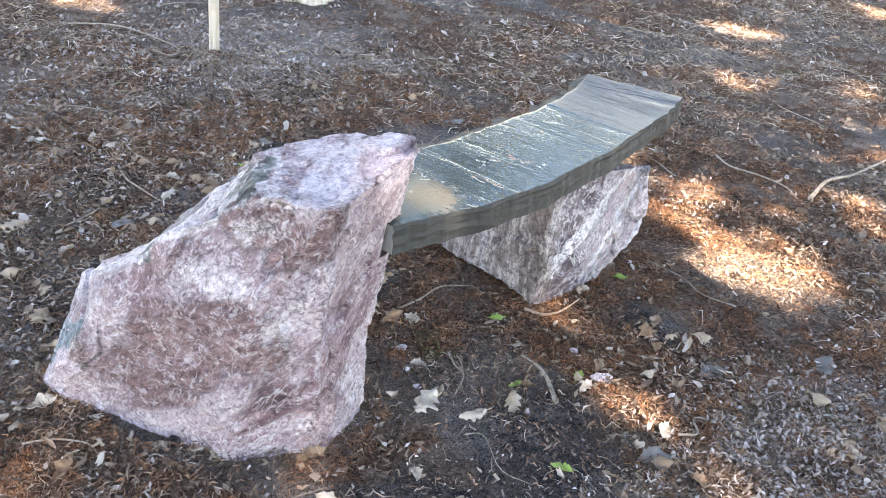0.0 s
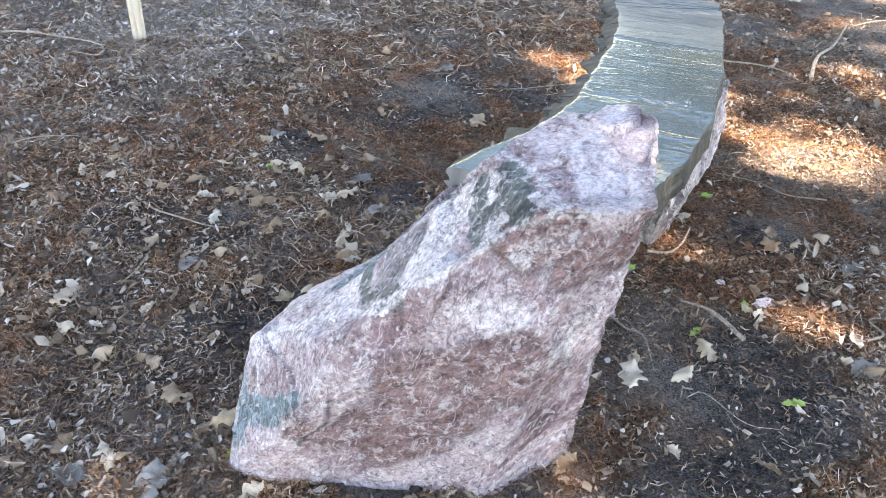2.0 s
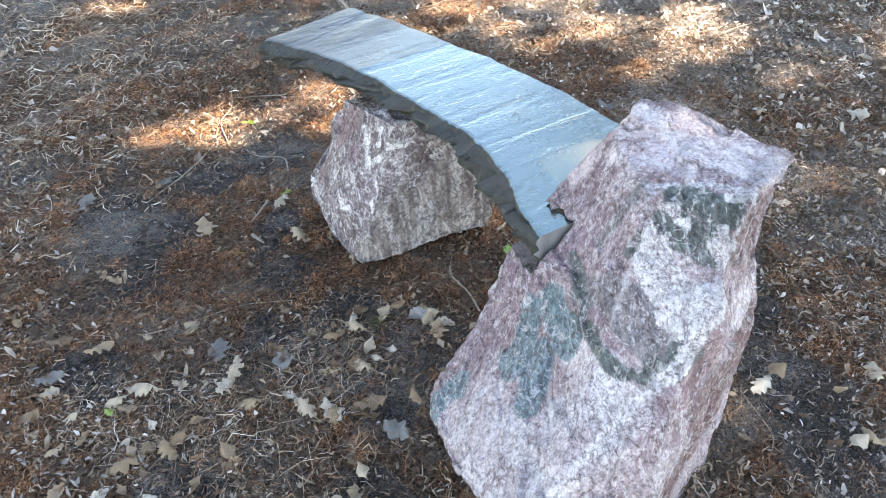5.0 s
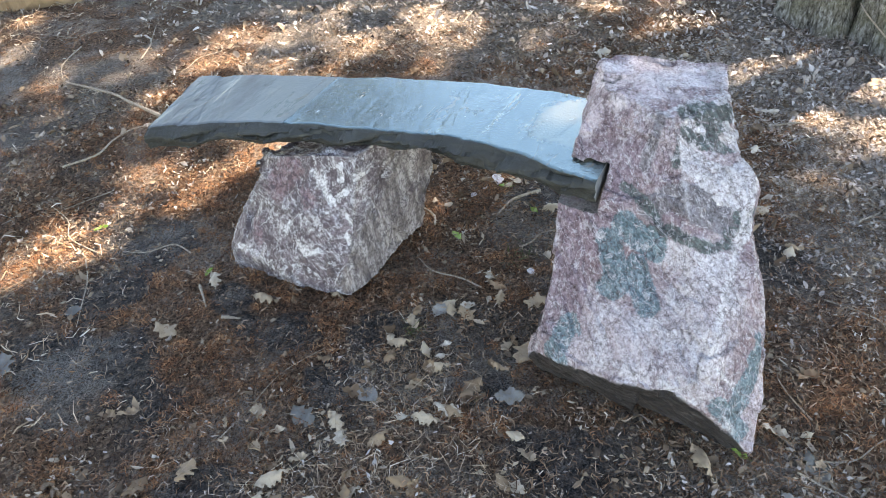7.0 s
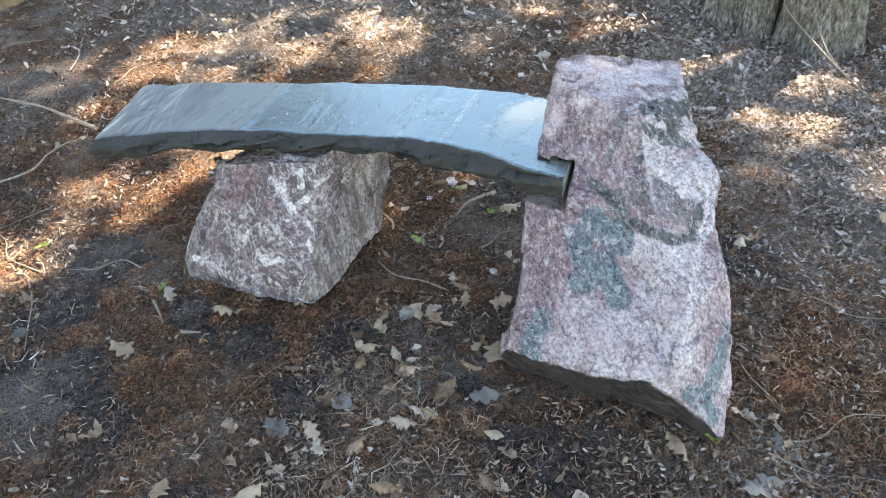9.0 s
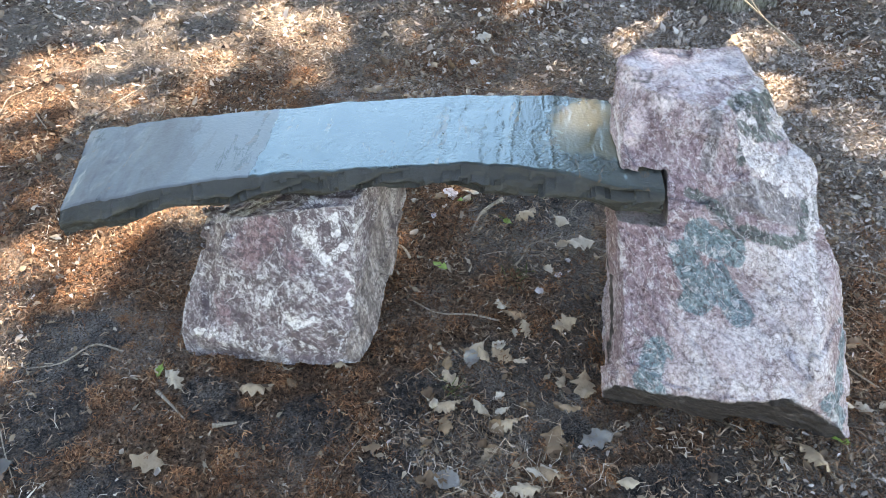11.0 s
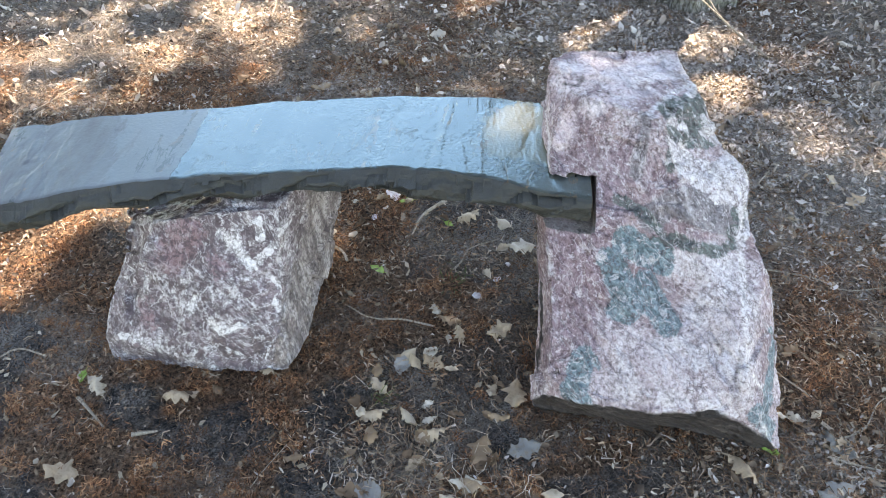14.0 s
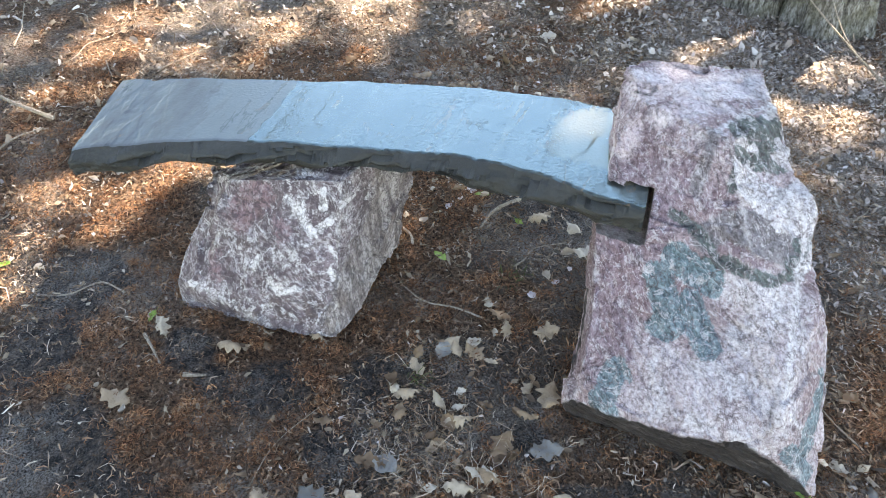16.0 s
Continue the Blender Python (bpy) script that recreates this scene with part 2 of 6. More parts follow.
def veined_stone():
    n = Nodes("veined_purple_stone", 0.62, 0.4)
    w = n.noise(9, 6, 0.7)
    fray = n.noise(40, 6, 0.7)
    worm = n.noise(58, 6, 0.66, 0.25)
    fine = n.noise(260, 4, 0.7)
    base = n.ramp(n.noise(11, 10, 0.74, 0.2), [(0.36, (0.050, 0.033, 0.040)), (0.48, (0.12, 0.086, 0.099)), (0.62, (0.26, 0.208, 0.232))])
    # pale squiggles all over
    patch = n.band(n.noise(11, 6, 0.7), 0.42, 0.62, 0.08, 0.62)
    pale = n.math("MAXIMUM", n.squiggle(33, 0.045, None, 6, 0.2), n.math("MULTIPLY", n.band(n.noise(48, 5, 0.65), 0.56, 0.61), 0.8))
    base = n.mix(n.math("MULTIPLY", pale, patch), base, (0.70, 0.67, 0.70))
    def on(key, ragged=2.2, soft=0.08):
        return n.band(n.math("ADD", n.attribute(key), n.math("MULTIPLY", n.math("SUBTRACT", fray, 0.5), ragged)), -soft, soft)

    maroon = on("maroon", 3.0, 0.25)
    base = n.mix(n.math("MULTIPLY", maroon, 0.8), base, n.mix(n.band(worm, 0.42, 0.6), (0.15, 0.075, 0.09), (0.34, 0.22, 0.24)))
    # umber patches, and the shade under a chipped ledge drawn as a dark line
    umber_shade = on("umber_shade", 2.6, 0.15)
    base = n.mix(n.math("MULTIPLY", umber_shade, 0.75), base, n.mix(n.band(worm, 0.45, 0.62), (0.05, 0.034, 0.034), (0.15, 0.105, 0.095)))
    # broad white lattice
    lattice = on("lattice", 1.7, 0.05)
    vein = n.band(n.math("ABSOLUTE", n.math("SUBTRACT", n.noise(8, 9, 0.66, 0.4), 0.5)), 0.006, 0.024, 1.0, 0.0)
    net = n.band(n.math("ABSOLUTE", n.math("SUBTRACT", n.noise(17, 8, 0.66, 0.8, n.stretch((0.45, 0.45, 0.77), 2.2)), 0.5)), 0.004, 0.018, 1.0, 0.0)
    vein = n.math("MULTIPLY", n.math("MAXIMUM", vein, n.math("MULTIPLY", net, 0.8)), n.band(n.noise(30, 5), 0.36, 0.46))
    flank = n.near((0.50, 2.06, 0.42), 0.19, w, 0.12)
    base = n.mix(n.math("MULTIPLY", flank, 0.8), base, (0.47, 0.385, 0.41))
    strands = n.math("MULTIPLY", n.band(n.noise(20, 9, 0.72, 0.3, n.stretch((0.45, 0.45, 0.77), 5.0)), 0.50, 0.58), flank)
    stripe = n.band(n.noise(6.5, 7, 0.62, 0.3, n.stretch((0.45, 0.45, 0.77), 4.0)), 0.52, 0.57)
    strands = n.math("MAXIMUM", strands, n.math("MULTIPLY", stripe, flank))
    light = n.math("MAXIMUM", n.math("MAXIMUM", n.math("MULTIPLY", vein, 0.8), lattice), strands)
    light = n.math("MULTIPLY", light, n.math("SUBTRACT", 1.0, n.math("MULTIPLY", maroon, 0.7)))
    base = n.mix(light, base, (0.74, 0.72, 0.74))
    # fibrous weathered flank
    fibre = n.noise(34, 9, 0.7, 0.5, n.stretch((0.1, 0.1, 1.0), 7.0))
    strip = n.side((-0.66, -0.735, -0.156), -1.626, -1.618, w, 0.02)
    base = n.mix(n.math("MULTIPLY", strip, 0.9), base, n.ramp(fibre, [(0.36, (0.10, 0.078, 0.074)), (0.50, (0.30, 0.255, 0.24)), (0.60, (0.58, 0.53, 0.52))]))
    base = n.mix(n.band(n.math("ADD", n.attribute("arris"), n.math("MULTIPLY", n.math("SUBTRACT", n.noise(14, 7, 0.7), 0.5), 3.0)), 0.7, 1.0, 0.0, 0.5), base, (0.7, 0.68, 0.69))
    base = n.mix(n.math("MULTIPLY", n.squiggle(40, 0.034, None, 6, 0.2), n.band(flank, 0, 1, 0.6, 0.2)), base, (0.055, 0.042, 0.048))
    base = n.mix(n.band(worm, 0.40, 0.47, 0.6, 0.0), base, (0.07, 0.052, 0.06))
    base = n.mix(n.band(fine, 0.35, 0.7, 0.3, 0.0), base, (0.1, 0.08, 0.09))
    speck = n.noise(130, 7, 0.78, 0.6)
    base = n.mix(1.0, base, n.ramp(speck, [(0.37, (0.72, 0.70, 0.71)), (0.50, (0.96, 0.96, 0.96)), (0.63, (1.08, 1.08, 1.09))]), "MULTIPLY")
    n.bump(n.math("ADD", n.math("ADD", worm, n.math("ADD", strands, n.math("MULTIPLY", fibre, n.math("MULTIPLY", strip, 2.5)))), n.math("MULTIPLY", fine, 0.4)), 0.9, 0.006)
    return n.color(base)


def slate(name, rough, wet):
    n = Nodes(name, rough, 0.5)
    big = n.noise(5, 5, 0.6, 0.5)
    f = n.noise(110, 5, 0.65)
    base = n.ramp(big, [(0.3, (0.042, 0.050, 0.052)), (0.6, (0.064, 0.074, 0.074)), (0.8, (0.10, 0.103, 0.092))])
    base = n.mix(n.band(f, 0.35, 0.7, 0.3, 0.0), base, (0.03, 0.03, 0.028))
    if not wet:
        base = n.mix(1.0, base, (0.80, 0.71, 0.66), "MULTIPLY")
        n.b.inputs["Specular IOR Level"].default_value = 0.3
    if wet:
        base = n.mix(n.band(n.noise(23, 6, 0.7), 0.64, 0.72, 0, 0.15), base, (0.20, 0.14, 0.10))
        dull = n.math("MULTIPLY", n.near((0.54, 2.46, 0.68), 0.25, n.noise(9, 7, 0.72, 0.4, n.stretch((0.77, -0.64, 0.0), 4.0)), 0.75), n.band(n.noise(13, 7, 0.72, 0.4, n.stretch((0.80, -0.60, 0.0), 3.0)), 0.36, 0.56, 1.0, 0.7))
        # tan painted in for the warm sun and reflection at this end
        base = n.mix(n.math("MULTIPLY", n.near((-0.10, 1.50, 0.735), 0.13, n.noise(9, 6, 0.7), 0.3), 0.6), base, (0.20, 0.165, 0.105))
        # beyond one split the sealed skin has come away
        shorn = n.side((0.64, 0.77, 0.0), 1.862, 1.868, n.noise(7, 7, 0.7), 0.05)
        base = n.mix(n.math("MULTIPLY", shorn, 0.6), base, (0.115, 0.105, 0.118))
        worn = n.math("MAXIMUM", n.math("MAXIMUM", dull, n.math("MULTIPLY", shorn, 0.55)), n.band(n.noise(9, 6, 0.7, 0.5), 0.62, 0.69, 0.0, 0.6))
        n.put(n.b.inputs["Roughness"], n.math("ADD", n.band(n.noise(14, 4), 0.35, 0.7, rough * 0.7, rough * 1.5), n.math("MULTIPLY", worn, 0.36)))
        n.put(n.b.inputs["Coat Weight"], n.band(worn, 0, 1, 0.35, 0.0))
        n.put(n.b.inputs["Specular IOR Level"], n.band(worn, 0, 1, 1.0, 0.26))
        # colours the mirrored sky cyan in the stone itself
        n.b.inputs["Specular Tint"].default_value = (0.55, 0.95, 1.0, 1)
        n.b.inputs["Coat Roughness"].default_value = 0.11
        n.b.inputs["Coat IOR"].default_value = 1.5
        n.b.inputs["IOR"].default_value = 1.6
        grain = n.noise(130, 3, 0.5)
        # thin cleft steps: contour edges of a slow pattern, and a pebbly grain
        ledge = n.math("FRACT", n.math("MULTIPLY", n.noise(5.5, 3, 0.55, 0.6, n.stretch((0.80, -0.60, 0.0), 4.0)), 9.0))
        some = n.band(n.noise(5.0, 3), 0.44, 0.60)
        cleft = n.band(n.math("ABSOLUTE", n.math("SUBTRACT", n.noise(7, 6, 0.62, 0.5, n.stretch((0.80, -0.60, 0.0), 5.0)), 0.5)), 0.003, 0.012, 1.0, 0.0)
        cleft = n.math("MULTIPLY", cleft, n.band(n.noise(6, 5, 0.7), 0.50, 0.58))
        jag = n.noise(16, 7, 0.7)
        split = n.line((0.47, 2.07, 0.703), (0.29, 2.23, 0.695), 0.004, jag, 0.05)
        for a, b in (((0.385, 1.92, 0.712), (0.18, 2.10, 0.702)), ((0.195, 1.71, 0.723), (0.02, 1.86, 0.715)), ((0.108, 1.574, 0.73), (-0.05, 1.73, 0.722)), ((0.17, 1.465, 0.736), (-0.07, 1.755, 0.72)), ((0.08, 1.465, 0.736), (-0.09, 1.645, 0.727))):
            split = n.math("MAXIMUM", split, n.line(a, b, 0.0025, jag, 0.05))
        cleft = n.math("MAXIMUM", cleft, split)
        base = n.mix(n.math("MULTIPLY", cleft, 0.8), base, n.mix(n.band(n.noise(11, 3), 0.45, 0.6), (0.025, 0.025, 0.025), (0.17, 0.10, 0.06)))
        n.bump(n.math("SUBTRACT", n.math("ADD", n.math("MULTIPLY", grain, 0.62), n.math("MULTIPLY", n.math("MULTIPLY", ledge, some), -0.28)), n.math("MULTIPLY", cleft, 0.12)), 0.3, 0.004)
        bump = [x for x in n.t.nodes if x.type == "BUMP"][0]
        n.link(bump.outputs[0], n.b.inputs["Coat Normal"])
    else:
        facets = None
        for scale, weight in ((13, 1.0), (34, 0.4)):
            vor = n.add("ShaderNodeTexVoronoi")
            vor.inputs["Scale"].default_value = scale
            n.link(n.mix(0.06, n.stretch((0.55, 0.8, 0.1), 1.7), n.add("ShaderNodeTexNoise").outputs["Color"]), vor.inputs["Vector"])
            h = n.math("MULTIPLY", vor.outputs["Distance"], weight)
            facets = h if facets is None else n.math("ADD", facets, h)
        n.bump(n.math("ADD", n.math("MULTIPLY", facets, 1.2), n.math("MULTIPLY", n.noise(60, 7, 0.75), 0.5)), 0.8, 0.012)
    return n.color(base)


def soil():
    n = Nodes("forest_soil", 0.95, 0.15)
    f = n.noise(95, 7, 0.8)
    g = n.noise(210, 5, 0.75)
    lumps = n.noise(34, 7, 0.75, 0.3)
    rust = n.band(n.math("ADD", n.attribute("rust"), n.math("MULTIPLY", n.math("SUBTRACT", n.noise(17, 8, 0.75), 0.5), 1.1)), 0.35, 0.65)
    dark = n.ramp(n.math("ADD", n.math("MULTIPLY", g, 0.6), n.math("MULTIPLY", lumps, 0.4)), [(0.38, (0.010, 0.009, 0.010)), (0.49, (0.042, 0.040, 0.044)), (0.62, (0.18, 0.172, 0.18))])
    warm = n.ramp(f, [(0.38, (0.014, 0.008, 0.006)), (0.50, (0.14, 0.078, 0.050)), (0.66, (0.34, 0.205, 0.135))])
    humus = n.ramp(n.math("ADD", n.math("MULTIPLY", f, 0.5), n.math("MULTIPLY", g, 0.5)), [(0.38, (0.036, 0.029, 0.026)), (0.47, (0.165, 0.135, 0.118)), (0.60, (0.38, 0.335, 0.305))])
    dark = n.mix(n.math("MULTIPLY", n.attribute("humus"), 0.9), dark, humus)
    base = n.mix(rust, dark, warm)
    base = n.mix(n.band(lumps, 0.42, 0.62, 0.0, 0.6), base, n.mix(n.band(f, 0.4, 0.6), (0.04, 0.028, 0.022), (0.25, 0.18, 0.135)))
    ash = n.math("MULTIPLY", n.band(n.noise(3.4, 8, 0.74), 0.49, 0.62), n.band(g, 0.42, 0.58))
    base = n.mix(n.math("MULTIPLY", ash, 0.7), base, (0.40, 0.37, 0.355))
    # paler soil in frayed patches at set places
    pale_patch = n.near((-1.0, 3.75, 0.22), 0.5, lumps, 0.9)
    for c, r in (((-0.15, 0.35, 0.24), 0.5), ((0.9, 0.0, 0.2), 0.5), ((0.95, 1.4, 0.3), 0.25), ((-1.0, 1.35, 0.22), 0.2), ((-1.7, 2.9, 0.22), 0.3)):
        pale_patch = n.math("MAXIMUM", pale_patch, n.near(c, r, lumps, 0.9))
    base = n.mix(n.math("MULTIPLY", pale_patch, n.band(g, 0.42, 0.58, 0.1, 0.75)), base, (0.42, 0.385, 0.365))
    n.bump(n.math("ADD", n.math("ADD", f, n.math("MULTIPLY", g, 0.4)), n.math("MULTIPLY", lumps, 1.2)), 1.0, 0.03)
    return n.color(base)


def scatter_mat(name, stops, rough=0.85):
    """Each piece takes its own colour, and whole patches lean lighter or darker."""
    n = Nodes(name, rough, 0.25)
    pick = n.math("ADD", n.island(), n.band(n.noise(9, 4, 0.6), 0.3, 0.7, -0.28, 0.28))
    return n.color(n.mix(n.noise(60, 3), n.ramp(pick, stops), (0.5, 0.45, 0.42), "OVERLAY"))


def leaf_mat(name, stops, rough=0.6):
    n = Nodes(name, rough, 0.3)
    base = n.ramp(n.random(), stops)
    spots = n.band(n.noise(70, 5, 0.7), 0.5, 0.68)
    base = n.mix(n.math("MULTIPLY", spots, 0.45), base, (0.16, 0.10, 0.06))
    n.bump(n.noise(120, 4), 0.4, 0.004)
    return n.color(base)


def wood(name, a, b, scale=14):
    n = Nodes(name, 0.8, 0.25)
    grain = n.noise(scale * 3, 6, 0.65, 0.4, n.stretch((0, 0, 1), 9.0))
    n.bump(grain, 0.7, 0.01)
    return n.color(n.mix(n.band(grain, 0.32, 0.68), a, b))


def bark_mat():
    n = Nodes("tree_bark", 0.92, 0.2)
    ridges = n.noise(62, 8, 0.74, 0.25, n.stretch((0, 0, 1), 2.4))
    base = n.ramp(ridges, [(0.38, (0.036, 0.031, 0.027)), (0.49, (0.145, 0.130, 0.112)), (0.62, (0.36, 0.34, 0.315))])
    base = n.mix(n.band(n.noise(9, 7, 0.7), 0.46, 0.60, 0.0, 0.55), base, n.mix(n.band(n.noise(120, 5, 0.7), 0.42, 0.58), (0.060, 0.058, 0.036), (0.18, 0.165, 0.110)))
    n.bump(ridges, 0.6, 0.02)
    return n.color(base)


M_PINK, M_VEIN = pink_stone(), veined_stone()
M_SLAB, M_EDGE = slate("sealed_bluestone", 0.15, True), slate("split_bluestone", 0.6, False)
M_SAWN = wood("sawn_bluestone", (0.17, 0.165, 0.165), (0.25, 0.245, 0.245), 9)
M_SOIL, M_BARK = soil(), bark_mat()
M_NEEDLE = scatter_mat("dry_needles", [(0.0, (0.038, 0.017, 0.011)), (0.4, (0.185, 0.086, 0.046)), (0.75, (0.33, 0.160, 0.085)), (1.0, (0.44, 0.25, 0.14))])
M_STRAW = scatter_mat("grey_straw", [(0.0, (0.11, 0.080, 0.058)), (0.45, (0.34, 0.255, 0.185)), (0.8, (0.48, 0.395, 0.315)), (1.0, (0.62, 0.57, 0.51))])
M_HAY = scatter_mat("dull_straw", [(0.0, (0.06, 0.044, 0.035)), (0.4, (0.20, 0.15, 0.115)), (0.8, (0.345, 0.285, 0.24)), (1.0, (0.48, 0.435, 0.40))])
M_SHRED = scatter_mat("plant_shreds", [(0.0, (0.030, 0.018, 0.014)), (0.4, (0.175, 0.103, 0.067)), (0.75, (0.295, 0.203, 0.143)), (0.95, (0.38, 0.295, 0.228)), (1.0, (0.48, 0.43, 0.38))])
M_BIT = scatter_mat("litter_bits", [(0.0, (0.035, 0.026, 0.021)), (0.35, (0.14, 0.096, 0.068)), (0.65, (0.235, 0.19, 0.143)), (0.9, (0.32, 0.27, 0.215)), (1.0, (0.38, 0.34, 0.29))])
M_FLAKE = scatter_mat("leaf_crumbs", [(0.0, (0.07, 0.052, 0.042)), (0.45, (0.20, 0.145, 0.105)), (0.8, (0.32, 0.265, 0.215)), (1.0, (0.46, 0.42, 0.385))])
M_BED = scatter_mat("leaf_bed", [(0.0, (0.15, 0.120, 0.100)), (0.35, (0.32, 0.262, 0.222)), (0.75, (0.47, 0.415, 0.375)), (1.0, (0.64, 0.60, 0.575))])
M_ASH = scatter_mat("bleached_scraps", [(0.0, (0.15, 0.13, 0.12)), (0.5, (0.33, 0.295, 0.28)), (0.85, (0.44, 0.405, 0.39)), (1.0, (0.55, 0.52, 0.51))])
M_CHIP = scatter_mat("dark_crumbs", [(0.0, (0.035, 0.030, 0.028)), (0.5, (0.11, 0.092, 0.082)), (0.85, (0.19, 0.16, 0.14)), (1.0, (0.27, 0.235, 0.21))])
M_LEAF = leaf_mat("dry_leaf", [(0.0, (0.14, 0.085, 0.052)), (0.35, (0.30, 0.205, 0.135)), (0.7, (0.39, 0.305, 0.225)), (1.0, (0.48, 0.42, 0.355))])
M_GREEN = leaf_mat("green_leaf", [(0.0, (0.16, 0.28, 0.05)), (1.0, (0.33, 0.45, 0.12))], 0.5)
M_TWIG = wood("dry_twig", (0.16, 0.12, 0.09), (0.42, 0.36, 0.30), 60)
M_STAKE = wood("weathered_stake", (0.38, 0.31, 0.24), (0.62, 0.54, 0.45), 20)
M_CROWN = scatter_mat("crown_leaves", [(0.0, (0.05, 0.075, 0.03)), (0.6, (0.10, 0.12, 0.055)), (1.0, (0.17, 0.14, 0.06))], 0.5)
M_MIRRORED = scatter_mat("mirrored_leaves", [(0.0, (0.035, 0.042, 0.032)), (0.6, (0.065, 0.072, 0.055)), (1.0, (0.11, 0.105, 0.085))], 0.6)
M_BROWN = wood("brown_boulder", (0.14, 0.085, 0.05), (0.32, 0.22, 0.14), 5)


# ---- building helpers ----
def mesh_of(name, verts, faces, mat, smooth=False):
    me = bpy.data.meshes.new(name)
    me.from_pydata(verts, [], faces)
    me.materials.append(mat)
    if smooth:
        me.polygons.foreach_set("use_smooth", [True] * len(me.polygons))
    me.update()
    return me


def quads_mesh(name, v, quads, mat):
    """A mesh from numpy arrays of vertices and four-sided faces."""
    me = bpy.data.meshes.new(name)
    me.vertices.add(len(v))
    me.vertices.foreach_set("co", v.astype(np.float32).ravel())
    me.loops.add(quads.size)
    me.loops.foreach_set("vertex_index", quads.astype(np.int32).ravel())
    me.polygons.add(len(quads))
    me.polygons.foreach_set("loop_start", np.arange(0, quads.size, 4, dtype=np.int32))
    me.materials.append(mat)
    me.update(calc_edges=True)
    me.validate()
    return me


def part(name, bm, material, parent, label=""):
    me = bpy.data.meshes.new(name)
    bm.to_mesh(me)
    bm.free()
    me.materials.append(material)
    ob = new(name, me)
    ob.parent = parent
    return tagged(ob, label)


def spline(pts, k):
    """k points along a smooth curve through pts."""
    p = [Vector(a) for a in pts]
    p = [2 * p[0] - p[1]] + p + [2 * p[-1] - p[-2]]
    out = []
    for i in range(k):
        u = i / (k - 1) * (len(p) - 3)
        s = min(int(u), len(p) - 4)
        f = u - s
        a, b, c, d = p[s:s + 4]
        out.append(0.5 * (2 * b + (c - a) * f + (2 * a - 5 * b + 4 * c - d) * f * f + (3 * b - a - 3 * c + d) * f ** 3))
    return out


def tube(bm, pts, radii, sides=6):
    rings = []
    for i, p in enumerate(pts):
        d = (pts[min(i + 1, len(pts) - 1)] - pts[max(i - 1, 0)]).normalized()
        a = d.cross(Vector((0.31, 0.22, 0.92))).normalized()
        b = d.cross(a)
        rings.append([bm.verts.new(p + radii[i] * (math.cos(t) * a + math.sin(t) * b)) for t in (k * math.tau / sides for k in range(sides))])
    for r, q in zip(rings, rings[1:]):
        for k in range(sides):
            bm.faces.new((r[k], r[(k + 1) % sides], q[(k + 1) % sides], q[k]))
    bm.faces.new(rings[0][::-1])
    bm.faces.new(rings[-1])


def field(x, y, f, seed):
    """Smooth clumpy field from 0 to 1."""
    a = np.sin(f * x + 1.9 * np.sin(f * 0.7 * y + seed)) + np.sin(f * 1.3 * y + 1.5 * np.sin(f * 0.9 * x - seed)) + 0.7 * np.sin(f * 2.3 * (x + y) + seed * 2)
    return np.clip(0.5 + a / 4.2, 0, 1)


# ---- ground ----
HILLS = ((1.45, 1.5, 0.085, 0.8), (-0.36, 0.55, 0.05, 0.5), (-0.65, 2.6, 0.045, 0.7), (0.5, 2.5, -0.045, 0.45), (0.9, -0.4, -0.08, 0.6), (2.6, 3.4, 0.05, 0.9))


def ground_z(x, y):
    """Height of the bare soil, for numbers or arrays."""
    z = 0.212 + 0.004 * y
    for hx, hy, hz, r in HILLS:
        z = z + hz * np.exp(-((x - hx) ** 2 + (y - hy) ** 2) / (2 * r * r))
    return z + 0.007 * np.sin(7.3 * x + 2.1 * np.sin(5 * y)) * np.sin(6.1 * y + 1.7 * np.sin(4 * x)) + 0.003 * np.sin(23 * x + 9 * y) * np.sin(19 * y - 7 * x)


def front(x, y):
    """1 on the trodden ground before the bench, where little but needles lies."""
    return np.exp(-((x - 0.0) / 0.75) ** 2 - ((y - 2.75) / 0.5) ** 2) + 0.7 * np.exp(-((x - 0.0) / 0.3) ** 2 - ((y - 1.9) / 0.4) ** 2)


def bare(x, y):
    """1 where the damp blue-grey soil lies open."""
    f = 0 * x
    for cx, cy, r in ((0.46, 2.70, 0.13), (0.25, 2.84, 0.12), (0.11, 2.47, 0.08), (-0.08, 2.35, 0.12), (-0.18, 2.08, 0.07), (-0.49, 1.83, 0.06), (-0.75, 1.75, 0.12), (-0.14, 2.79, 0.11),
                      (-0.83, 2.14, 0.09), (-1.10, 2.25, 0.14), (-0.96, 1.52, 0.11), (0.55, 1.80, 0.13), (0.0, 2.99, 0.10), (-0.33, 2.24, 0.07), (-0.62, 2.55, 0.10), (0.30, 1.42, 0.10), (0.10, 1.15, 0.13), (0.16, 1.36, 0.10), (-0.12, 1.02, 0.12), (0.32, 1.25, 0.12), (-0.28, 0.92, 0.10)):
        d = ((x - cx) ** 2 + (y - cy) ** 2) / (r * r) * (0.6 + 0.9 * field(x, y, 21, cx * 5))
        f = np.maximum(f, np.clip(1.6 - d, 0, 1))
    return f


